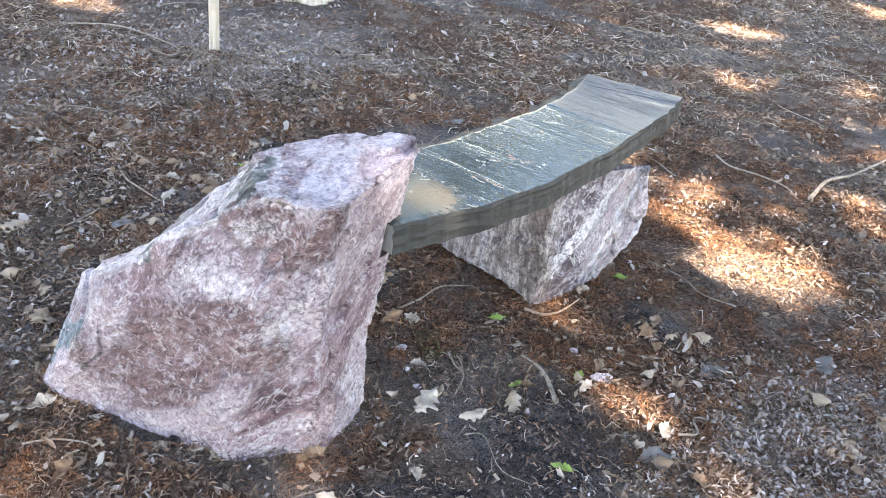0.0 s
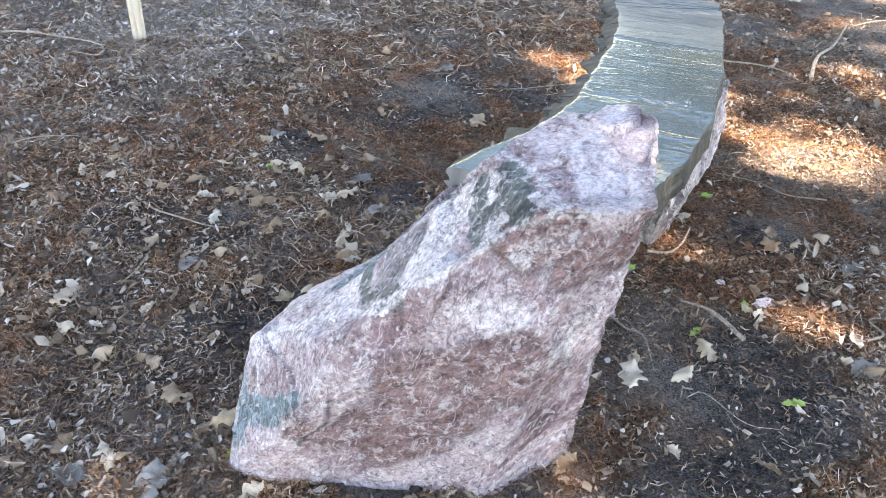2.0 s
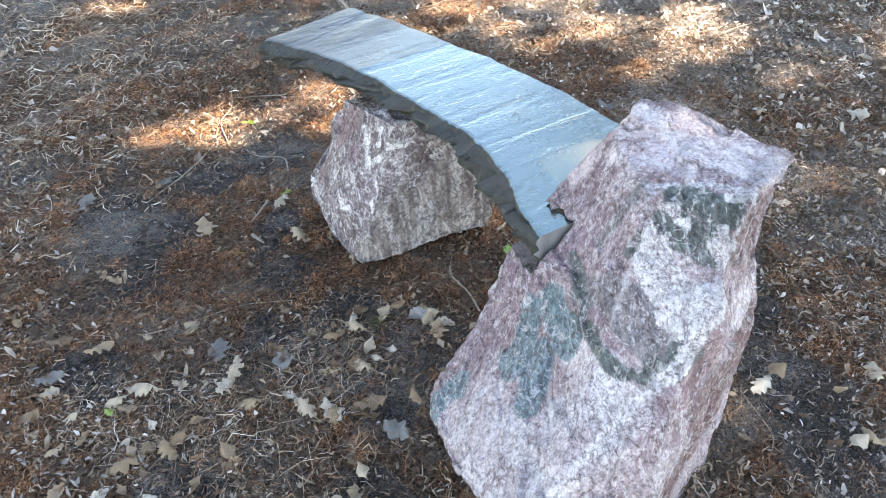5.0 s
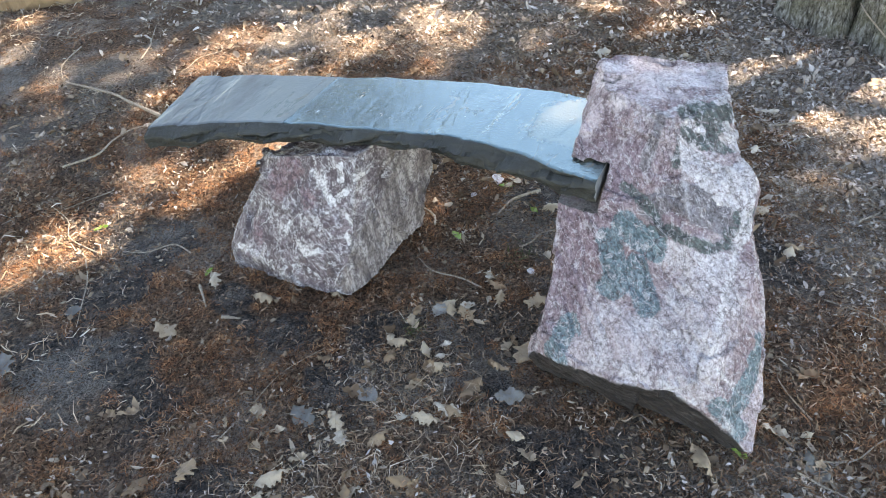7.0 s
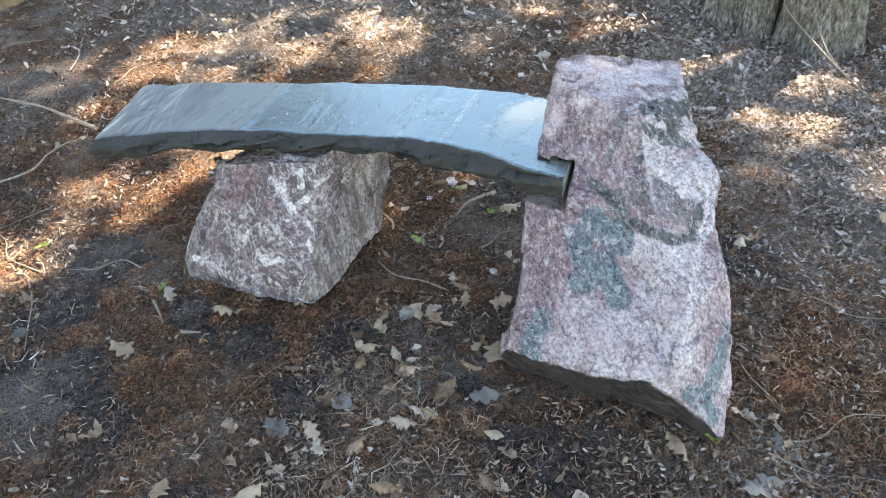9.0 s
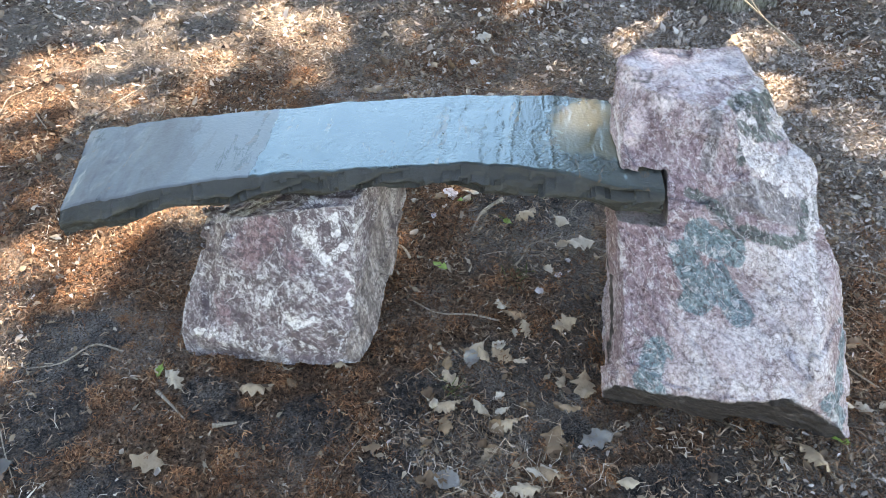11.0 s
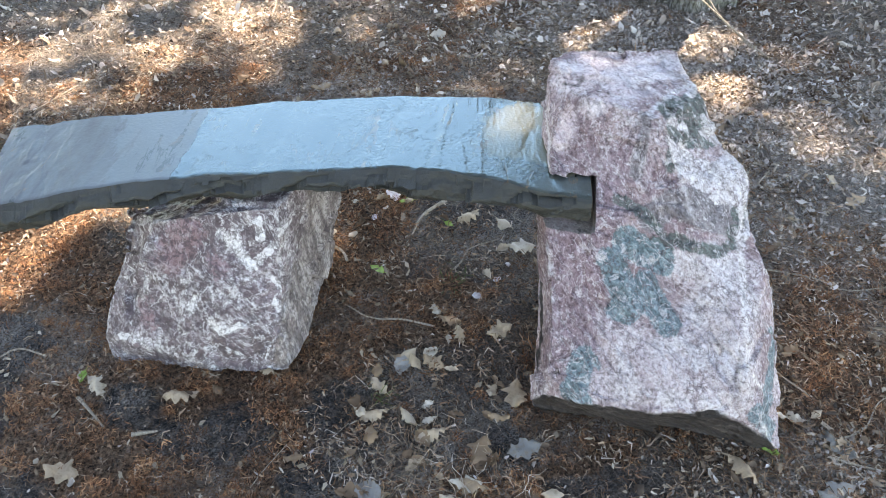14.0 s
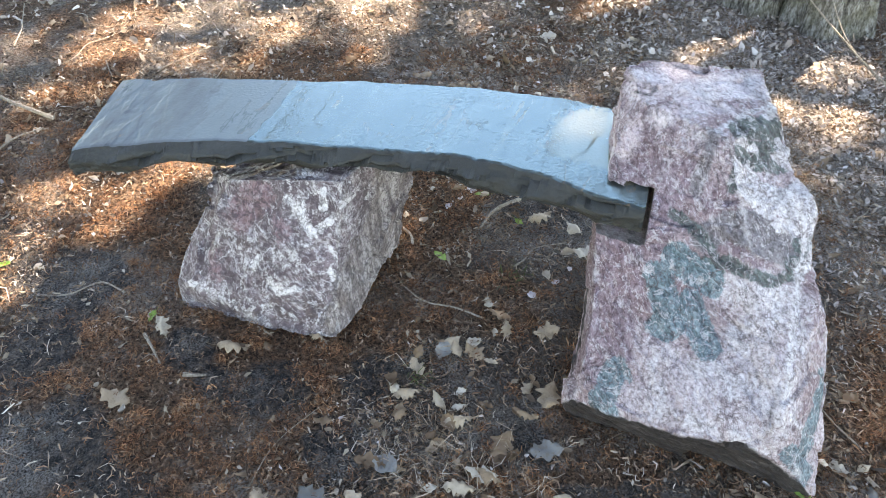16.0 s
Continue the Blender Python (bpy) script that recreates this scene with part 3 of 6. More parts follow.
def rustiness(x, y):
    """How thick the rust-brown needle litter lies, 0 to 1."""
    f = 0.55 * field(x, y, 2.6, 0.7) + 0.45 * field(x + 0.2 * np.sin(5 * y), y, 6.3, 3.3)
    for cx, cy, r, k in ((0.28, 2.15, 0.42, 0.30), (0.0, 1.70, 0.28, 0.22), (-0.35, 2.45, 0.22, 0.22), (0.72, 2.72, 0.42, 0.05), (-0.3, 3.1, 0.3, 0.15),
                         (0.0, 2.80, 0.16, -0.35), (0.42, 2.72, 0.12, -0.3), (-0.95, 1.75, 0.40, -0.22), (0.95, 2.25, 0.28, -0.4), (1.75, 1.8, 0.6, -0.5), (-0.15, 0.45, 0.5, -0.4), (-1.0, 3.7, 0.5, -0.35), (-0.30, 2.62, 0.10, -0.3), (0.15, 1.45, 0.22, -0.25), (-0.75, 2.15, 0.25, -0.15),
                         (0.31, 2.60, 0.10, 0.40), (0.14, 2.63, 0.07, 0.40), (0.09, 2.30, 0.08, 0.30), (0.0, 2.0, 0.12, 0.30), (0.68, 2.59, 0.10, 0.30), (-0.57, 1.73, 0.08, 0.30), (-0.06, 1.61, 0.10, 0.25), (0.75, 1.58, 0.22, 0.30), (1.05, 1.25, 0.20, 0.35), (0.45, 1.55, 0.16, 0.25)):
        f = f + k * np.exp(-((x - cx) ** 2 + (y - cy) ** 2) / (r * r))
    return np.clip((f - 0.22 - 0.5 * bare(x, y)) / 0.36, 0, 1)


def graded(lo, hi, step, far):
    core = np.arange(lo, hi, step)
    grow = np.cumsum(step * 1.35 ** np.arange(1, 40))
    grow = grow[grow < far]
    return np.concatenate([lo - grow[::-1], core, core[-1] + grow])


gx, gy = graded(-2.6, 3.6, 0.042, 900), graded(-1.6, 6.8, 0.042, 900)
X, Y = np.meshgrid(gx, gy)
near_z = ground_z(X, Y)
rough_z = np.array([noise.noise((float(a) * 21, float(b) * 21, 0.3)) for a, b in zip(X.ravel(), Y.ravel())]).reshape(X.shape)
Z = near_z + 0.008 * rough_z
k = np.arange(X.size).reshape(X.shape)
quads = np.stack([k[:-1, :-1], k[:-1, 1:], k[1:, 1:], k[1:, :-1]], -1).reshape(-1, 4)
ground = new("ground", quads_mesh("ground", np.stack([X, Y, Z], -1).reshape(-1, 3), quads, M_SOIL))
ground.data.attributes.new("rust", "FLOAT", "POINT").data.foreach_set("value", rustiness(X, Y).ravel())
ground.data.attributes.new("humus", "FLOAT", "POINT").data.foreach_set("value", (np.clip(1 - front(X, Y), 0, 1) * (1 - bare(X, Y)) * np.clip((2.2 - Y + 0.9 * X) / 0.8, 0.6, 1)).ravel())
tagged(ground, "dark soil strewn with rust-brown litter", "ground", kind="structure")


# ---- the two boulders ----
def keep_body(bm):
    """Drops the slivers that splitting and sawing leave beside the largest piece."""
    seen, body = set(), []
    for v in bm.verts:
        if v in seen:
            continue
        heap, piece = [v], []
        seen.add(v)
        while heap:
            w = heap.pop()
            piece.append(w)
            for e in w.link_edges:
                o = e.other_vert(w)
                if o not in seen:
                    seen.add(o)
                    heap.append(o)
        body = max(body, piece, key=len)
    keep = set(body)
    bmesh.ops.delete(bm, geom=[v for v in bm.verts if v not in keep], context="VERTS")


def boulder(name, centre, cuts, cell, rough, seed, mat, hollows, marks, strata=(0.52, 0.31, -0.80)):
    """A quarried block: a cube split by planes (azimuth, tilt, distance), then weathered."""
    c = Vector(centre)
    bm = bmesh.new()
    bmesh.ops.create_cube(bm, size=3.0)
    for az, el, d in cuts:
        n = Vector((math.cos(radians(az)) * math.cos(radians(el)), math.sin(radians(az)) * math.cos(radians(el)), math.sin(radians(el))))
        cut = bmesh.ops.bisect_plane(bm, geom=bm.verts[:] + bm.edges[:] + bm.faces[:], plane_co=n * d, plane_no=n, clear_outer=True)
        edges = [e for e in cut["geom_cut"] if isinstance(e, bmesh.types.BMEdge)]
        bmesh.ops.contextual_create(bm, geom=edges)
    raw = bpy.data.meshes.new(name)
    bm.to_mesh(raw)
    bm.free()
    ob = new(name, raw)
    planes = [(Vector((math.cos(radians(az)) * math.cos(radians(el)), math.sin(radians(az)) * math.cos(radians(el)), math.sin(radians(el)))), d) for az, el, d in cuts]
    face_n, face_d = np.array([p[0] for p in planes]), np.array([p[1] for p in planes])
    for step in range(2):
        mod = ob.modifiers.new("grid", "REMESH")
        mod.mode, mod.voxel_size = "VOXEL", cell
        fine = bpy.data.meshes.new_from_object(ob.evaluated_get(bpy.context.evaluated_depsgraph_get()))
        ob.modifiers.clear()
        ob.data = fine
        if step:
            break
        bm = bmesh.new()
        bm.from_mesh(fine)
        for _ in range(3):
            bmesh.ops.smooth_vert(bm, verts=bm.verts, factor=0.5, use_axis_x=True, use_axis_y=True, use_axis_z=True)
        bm.normal_update()
        way, at = np.array([v.normal for v in bm.verts]), np.array([v.co for v in bm.verts])
        for _ in range(5):
            over = (at @ face_n.T - face_d).max(1)
            for hc, hr, deep in hollows:
                over += deep * np.exp(-((at + np.array(c) - np.array(hc)) ** 2).sum(1) / hr ** 2)
            at -= way * over[:, None] * 0.8
        for v, p in zip(bm.verts, at):
            v.co = p
        bm.to_mesh(fine)
        bm.free()
    fine.name = name
    bm = bmesh.new()
    bm.from_mesh(fine)
    keep_body(bm)
    for _ in range(1):
        bmesh.ops.smooth_vert(bm, verts=bm.verts, factor=0.5, use_axis_x=True, use_axis_y=True, use_axis_z=True)
    bm.normal_update()
    at = np.array([v.co for v in bm.verts])
    layer = Vector(strata).normalized()
    off = Vector((seed, seed * 1.7, seed * 0.6))
    moved = []
    for v in bm.verts:
        p = v.co + off
        big = noise.noise(p * 4.2) * 0.9 + noise.noise(p * 9) * 0.5
        # broken ledges along the layering
        q = p.dot(layer) * 26 + 2.2 * noise.noise(p * 6)
        ledge = (q % 1.0) ** 3
        fine_n = noise.fractal(p * 40, 0.9, 2.1, 4)
        # flat spalls with sharp borders
        dist, pts = noise.voronoi(p * 7 + Vector((0.4, 0.4, 0.4)) * noise.noise(p * 11))
        spall = noise.cell(pts[0] * 9.7) + 0.5 * (v.co * 7 - (pts[0] - off * 7)).dot(Vector((noise.cell(pts[0] * 3.1) - 0.5, noise.cell(pts[0] * 5.3) - 0.5, noise.cell(pts[0] * 7.7) - 0.5)))
        chip = abs(noise.noise(p * 15))
        moved.append(v.co + v.normal * rough * (0.35 * big + 0.75 * (spall - 0.5) - 0.35 * ledge + 0.24 * fine_n - 0.40 * chip))
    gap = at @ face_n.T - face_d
    # down-tilted facets, which the pink stone's colour darkens
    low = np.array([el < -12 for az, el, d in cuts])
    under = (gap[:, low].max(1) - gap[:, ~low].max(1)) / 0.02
    arris = []
    for v in bm.verts:
        gaps = sorted((n.dot(v.co) - d, i) for i, (n, d) in enumerate(planes))
        (g1, i1), (g2, i2) = gaps[-1], gaps[-2]
        turn = planes[i1][0].angle(planes[i2][0])
        arris.append(min(1.0, max(0.0, 1 - (g1 - g2) / 0.03)) * min(1.0, turn / 0.7))
    for v, m in zip(bm.verts, moved):
        v.co = m + c
    at += np.array(c)
    bm.to_mesh(fine)
    bm.free()
    fine.attributes.new("arris", "FLOAT", "POINT").data.foreach_set("value", arris)
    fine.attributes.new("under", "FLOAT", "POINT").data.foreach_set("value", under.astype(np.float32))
    for key, stretches in marks.items():
        depth = np.full(len(at), -2.0)
        for a, b, half in stretches:
            a, b = np.array(a), np.array(b)
            h = np.clip((at - a) @ (b - a) / max(((b - a) ** 2).sum(), 1e-9), 0, 1)
            depth = np.maximum(depth, (half - np.linalg.norm(at - a - h[:, None] * (b - a), axis=1)) / 0.03)
        fine.attributes.new(key, "FLOAT", "POINT").data.foreach_set("value", depth.astype(np.float32))
    fine.materials.clear()
    fine.materials.append(mat)
    fine.polygons.foreach_set("use_smooth", [True] * len(fine.polygons))
    return ob


# split faces (azimuth, tilt, distance), then hollows and swellings (place, radius, depth)
CUTS_A = [(129.3, 42.0, 0.1799), (-79.0, -5.9, 0.2352), (142.2, -88.3, 0.2828), (47.2, -4.6, 0.2588), (-24.0, -4.9, 0.2855), (-107.6, -0.5, 0.1912), (20.8, -5.9, 0.2884), (-172.6, 48.5, 0.2047),
          (-155.5, 25.8, 0.2451), (171.8, 78.3, 0.3020), (137.3, -15.9, 0.3600), (64.1, 10.5, 0.2717), (126.8, -26.5, 0.3780), (105.9, 23.2, 0.2899), (-118.8, 18.5, 0.2054), (-126.2, 2.6, 0.2678),
          (163.9, 15.1, 0.3351), (85.0, 43.5, 0.3168), (-48.2, 71.0, 0.4596), (-5.0, 5.9, 0.3899)]
HOLLOWS_A = [((-0.217, 1.361, 0.527), 0.200, 0.0300), ((-0.283, 1.181, 0.737), 0.089, 0.0178), ((-0.481, 1.188, 0.726), 0.069, -0.0138), ((-0.551, 1.430, 0.573), 0.102, 0.0204),
             ((-0.372, 1.597, 0.716), 0.125, -0.0250), ((-0.657, 1.604, 0.472), 0.131, -0.0262), ((-0.268, 1.229, 0.308), 0.086, 0.0173), ((-0.176, 1.214, 0.849), 0.070, 0.0140),
             ((-0.498, 1.218, 0.735), 0.066, -0.0133), ((-0.468, 1.155, 0.689), 0.099, -0.0198), ((-0.550, 1.466, 0.267), 0.200, 0.0300), ((-0.260, 1.178, 0.757), 0.076, 0.0152),
             ((-0.325, 1.381, 0.961), 0.200, -0.0300), ((-0.638, 1.242, 0.572), 0.092, -0.0185)]
CUTS_B = [(-45.7, 4.6, 0.2543), (142.8, 17.7, 0.1843), (-131.3, -9.6, 0.2689), (-144.4, -83.8, 0.1595), (48.6, 83.5, 0.2496), (-145.6, 5.6, 0.2570), (11.0, -2.1, 0.2870), (27.2, 13.7, 0.2728),
          (53.4, -1.4, 0.2767), (-15.2, -33.7, 0.2593), (59.6, 71.2, 0.2737), (109.0, 22.1, 0.2342), (135.9, -17.5, 0.2528), (115.5, -4.3, 0.2832), (-49.2, -19.4, 0.2507), (-44.9, -38.0, 0.2688),
          (-115.0, -6.2, 0.3397)]
HOLLOWS_B = [((0.421, 2.250, 0.458), 0.200, 0.0300), ((0.421, 2.250, 0.458), 0.200, 0.0300), ((0.190, 1.973, 0.397), 0.200, 0.0300), ((0.104, 2.248, 0.446), 0.123, -0.0246),
             ((0.421, 2.250, 0.458), 0.200, 0.0300), ((0.313, 1.936, 0.226), 0.093, -0.0186), ((0.246, 2.334, 0.506), 0.060, -0.0120), ((0.583, 2.128, 0.456), 0.100, -0.0174)]
# coloured seams, stains and drawn shade lines, as stretches with a half width
GREEN_A = [((-0.334, 1.311, 0.854), (-0.341, 1.225, 0.836), 0.03), ((-0.381, 1.320, 0.821), (-0.389, 1.241, 0.796), 0.032), ((-0.404, 1.366, 0.804), (-0.420, 1.380, 0.775), 0.012),
           ((-0.383, 1.483, 0.717), (-0.421, 1.460, 0.702), 0.011), ((-0.421, 1.460, 0.702), (-0.452, 1.446, 0.684), 0.011), ((-0.452, 1.446, 0.684), (-0.486, 1.439, 0.656), 0.011),
           ((-0.496, 1.425, 0.659), (-0.537, 1.397, 0.650), 0.014), ((-0.537, 1.397, 0.650), (-0.562, 1.355, 0.638), 0.014), ((-0.562, 1.355, 0.638), (-0.566, 1.308, 0.639), 0.014),
           ((-0.532, 1.268, 0.674), (-0.533, 1.238, 0.680), 0.018), ((-0.550, 1.301, 0.653), (-0.545, 1.248, 0.663), 0.014), ((-0.445, 1.496, 0.648), (-0.496, 1.437, 0.646), 0.016),
           ((-0.427, 1.502, 0.661), (-0.460, 1.489, 0.637), 0.013)]
GREY_A = [((-0.483, 1.379, 0.721), (-0.523, 1.300, 0.680), 0.042), ((-0.449, 1.446, 0.687), (-0.459, 1.401, 0.721), 0.028), ((-0.327, 1.373, 0.857), (-0.379, 1.435, 0.759), 0.014)]
TEAL_A = [((-0.443, 1.537, 0.616), (-0.515, 1.544, 0.549), 0.032), ((-0.438, 1.500, 0.652), (-0.503, 1.458, 0.617), 0.03), ((-0.508, 1.498, 0.582), (-0.588, 1.503, 0.532), 0.027),
          ((-0.498, 1.579, 0.536), (-0.527, 1.563, 0.530), 0.014), ((-0.540, 1.694, 0.410), (-0.513, 1.662, 0.458), 0.024), ((-0.532, 1.712, 0.399), (-0.566, 1.696, 0.390), 0.02),
          ((-0.542, 1.648, 0.454), (-0.512, 1.648, 0.471), 0.009), ((-0.785, 1.372, 0.358), (-0.737, 1.314, 0.399), 0.03), ((-0.788, 1.418, 0.386), (-0.808, 1.360, 0.305), 0.022),
          ((-0.694, 1.281, 0.461), (-0.725, 1.296, 0.408), 0.012), ((-0.721, 1.311, 0.428), (-0.695, 1.282, 0.459), 0.012)]
WHITE_A = [((-0.390, 1.355, 0.819), (-0.422, 1.343, 0.780), 0.014), ((-0.429, 1.355, 0.775), (-0.470, 1.310, 0.731), 0.016), ((-0.447, 1.301, 0.753), (-0.495, 1.239, 0.731), 0.03),
           ((-0.491, 1.301, 0.712), (-0.520, 1.240, 0.700), 0.014), ((-0.363, 1.316, 0.840), (-0.363, 1.316, 0.840), 0.013), ((-0.363, 1.234, 0.817), (-0.390, 1.224, 0.793), 0.01),
           ((-0.405, 1.328, 0.797), (-0.450, 1.306, 0.749), 0.015), ((-0.374, 1.301, 0.824), (-0.373, 1.291, 0.823), 0.01), ((-0.465, 1.277, 0.741), (-0.452, 1.222, 0.761), 0.02),
           ((-0.499, 1.238, 0.727), (-0.488, 1.216, 0.744), 0.024), ((-0.386, 1.246, 0.800), (-0.403, 1.216, 0.783), 0.01), ((-0.317, 1.234, 0.849), (-0.299, 1.193, 0.847), 0.01),
           ((-0.570, 1.285, 0.638), (-0.548, 1.245, 0.659), 0.01)]
PALE_A = [((-0.538, 1.426, 0.611), (-0.595, 1.348, 0.611), 0.032), ((-0.608, 1.441, 0.556), (-0.617, 1.383, 0.589), 0.036), ((-0.686, 1.373, 0.539), (-0.658, 1.320, 0.566), 0.02),
          ((-0.693, 1.451, 0.509), (-0.744, 1.436, 0.487), 0.036), ((-0.665, 1.589, 0.437), (-0.712, 1.555, 0.421), 0.02), ((-0.735, 1.515, 0.432), (-0.768, 1.464, 0.416), 0.025),
          ((-0.552, 1.599, 0.493), (-0.627, 1.626, 0.428), 0.018), ((-0.577, 1.387, 0.621), (-0.624, 1.332, 0.592), 0.03), ((-0.613, 1.520, 0.513), (-0.676, 1.485, 0.499), 0.03),
          ((-0.733, 1.437, 0.494), (-0.723, 1.396, 0.501), 0.016), ((-0.434, 1.175, 0.683), (-0.362, 1.165, 0.682), 0.03), ((-0.278, 1.158, 0.579), (-0.244, 1.161, 0.637), 0.03),
          ((-0.340, 1.195, 0.764), (-0.289, 1.188, 0.789), 0.022), ((-0.181, 1.231, 0.475), (-0.135, 1.347, 0.309), 0.025)]
EDGE_A = [((-0.743, 1.421, 0.488), (-0.582, 1.300, 0.628), 0.008), ((-0.582, 1.300, 0.628), (-0.469, 1.204, 0.746), 0.008), ((-0.469, 1.204, 0.746), (-0.400, 1.213, 0.783), 0.008),
          ((-0.330, 1.199, 0.823), (-0.300, 1.193, 0.847), 0.006), ((-0.300, 1.193, 0.847), (-0.247, 1.205, 0.854), 0.006), ((-0.247, 1.205, 0.854), (-0.185, 1.183, 0.862), 0.006),
          ((-0.185, 1.183, 0.862), (-0.154, 1.204, 0.786), 0.006), ((-0.749, 1.428, 0.483), (-0.759, 1.371, 0.407), 0.006), ((-0.306, 1.422, 0.833), (-0.324, 1.365, 0.858), 0.005),
          ((-0.324, 1.365, 0.858), (-0.306, 1.308, 0.860), 0.005), ((-0.306, 1.308, 0.860), (-0.284, 1.189, 0.849), 0.005), ((-0.195, 1.137, 0.851), (-0.341, 1.203, 0.829), 0.006),
          ((-0.341, 1.203, 0.829), (-0.396, 1.216, 0.787), 0.006), ((-0.108, 1.473, 0.800), (-0.178, 1.512, 0.775), 0.006), ((-0.178, 1.512, 0.775), (-0.245, 1.558, 0.739), 0.006),
          ((-0.202, 1.184, 0.859), (-0.212, 1.159, 0.861), 0.008)]
RUST_A = [((-0.330, 1.197, 0.795), (-0.205, 1.141, 0.834), 0.055), ((-0.195, 1.150, 0.806), (-0.179, 1.157, 0.777), 0.026), ((-0.282, 1.177, 0.736), (-0.207, 1.159, 0.769), 0.024),
          ((-0.504, 1.199, 0.531), (-0.342, 1.154, 0.578), 0.07), ((-0.568, 1.226, 0.396), (-0.450, 1.187, 0.475), 0.065), ((-0.364, 1.158, 0.584), (-0.307, 1.153, 0.552), 0.055),
          ((-0.558, 1.224, 0.339), (-0.467, 1.194, 0.382), 0.03), ((-0.710, 1.269, 0.404), (-0.636, 1.248, 0.374), 0.03)]
MAROON_A = [((-0.333, 1.176, 0.318), (-0.205, 1.195, 0.396), 0.018), ((-0.205, 1.195, 0.396), (-0.164, 1.285, 0.374), 0.018), ((-0.307, 1.166, 0.440), (-0.225, 1.177, 0.526), 0.016),
            ((-0.225, 1.177, 0.526), (-0.167, 1.259, 0.538), 0.016), ((-0.269, 1.186, 0.378), (-0.157, 1.300, 0.422), 0.01), ((-0.159, 1.268, 0.573), (-0.142, 1.263, 0.669), 0.018),
            ((-0.138, 1.260, 0.696), (-0.092, 1.369, 0.673), 0.022), ((-0.465, 1.188, 0.717), (-0.405, 1.191, 0.735), 0.02), ((-0.227, 1.485, 0.824), (-0.273, 1.477, 0.801), 0.01),
            ((-0.273, 1.477, 0.801), (-0.314, 1.469, 0.780), 0.01), ((-0.414, 1.610, 0.574), (-0.456, 1.583, 0.564), 0.018), ((-0.341, 1.635, 0.552), (-0.453, 1.722, 0.377), 0.02),
            ((-0.596, 1.230, 0.564), (-0.534, 1.216, 0.594), 0.016)]
DARK_A = [((-0.642, 1.238, 0.482), (-0.645, 1.247, 0.431), 0.004), ((-0.646, 1.248, 0.421), (-0.697, 1.267, 0.362), 0.004), ((-0.149, 1.454, 0.871), (-0.177, 1.433, 0.877), 0.003),
          ((-0.177, 1.433, 0.877), (-0.165, 1.409, 0.879), 0.003), ((-0.294, 1.611, 0.541), (-0.427, 1.711, 0.364), 0.008)]
MAUVE_A = [((-0.239, 1.510, 0.791), (-0.334, 1.557, 0.700), 0.055), ((-0.334, 1.557, 0.700), (-0.411, 1.616, 0.571), 0.055), ((-0.411, 1.616, 0.571), (-0.489, 1.677, 0.459), 0.055),
           ((-0.344, 1.494, 0.739), (-0.430, 1.549, 0.618), 0.04), ((-0.336, 1.445, 0.785), (-0.447, 1.397, 0.735), 0.03), ((-0.360, 1.614, 0.619), (-0.460, 1.699, 0.459), 0.045),
           ((-0.522, 1.360, 0.678), (-0.474, 1.418, 0.689), 0.03)]
BLUSH_A = [((-0.687, 1.498, 0.484), (-0.641, 1.424, 0.556), 0.075), ((-0.641, 1.424, 0.556), (-0.591, 1.360, 0.611), 0.075), ((-0.756, 1.463, 0.455), (-0.683, 1.359, 0.541), 0.06),
           ((-0.610, 1.620, 0.446), (-0.684, 1.558, 0.446), 0.045), ((-0.571, 1.573, 0.502), (-0.635, 1.553, 0.485), 0.03)]
SHEAR_A = [((-0.302, 1.187, 0.319), (-0.181, 1.234, 0.459), 0.06), ((-0.181, 1.234, 0.459), (-0.135, 1.333, 0.557), 0.06), ((-0.353, 1.169, 0.313), (-0.267, 1.176, 0.438), 0.035),
           ((-0.101, 1.339, 0.703), (-0.135, 1.318, 0.595), 0.035)]
CAP_A = [((-0.147, 1.428, 0.880), (-0.215, 1.189, 0.857), 0.05), ((-0.238, 1.450, 0.853), (-0.272, 1.313, 0.866), 0.022), ((-0.160, 1.307, 0.879), (-0.086, 1.308, 0.873), 0.05),
         ((-0.211, 1.352, 0.876), (-0.199, 1.245, 0.863), 0.045), ((-0.231, 1.517, 0.789), (-0.215, 1.489, 0.827), 0.02)]
MARKS_A = {"green": GREEN_A, "grey": GREY_A, "teal": TEAL_A, "white": WHITE_A, "pale": PALE_A, "edge": EDGE_A, "rust": RUST_A, "maroon": MAROON_A, "dark": DARK_A, "mauve": MAUVE_A, "blush": BLUSH_A, "shear": SHEAR_A, "cap": CAP_A}
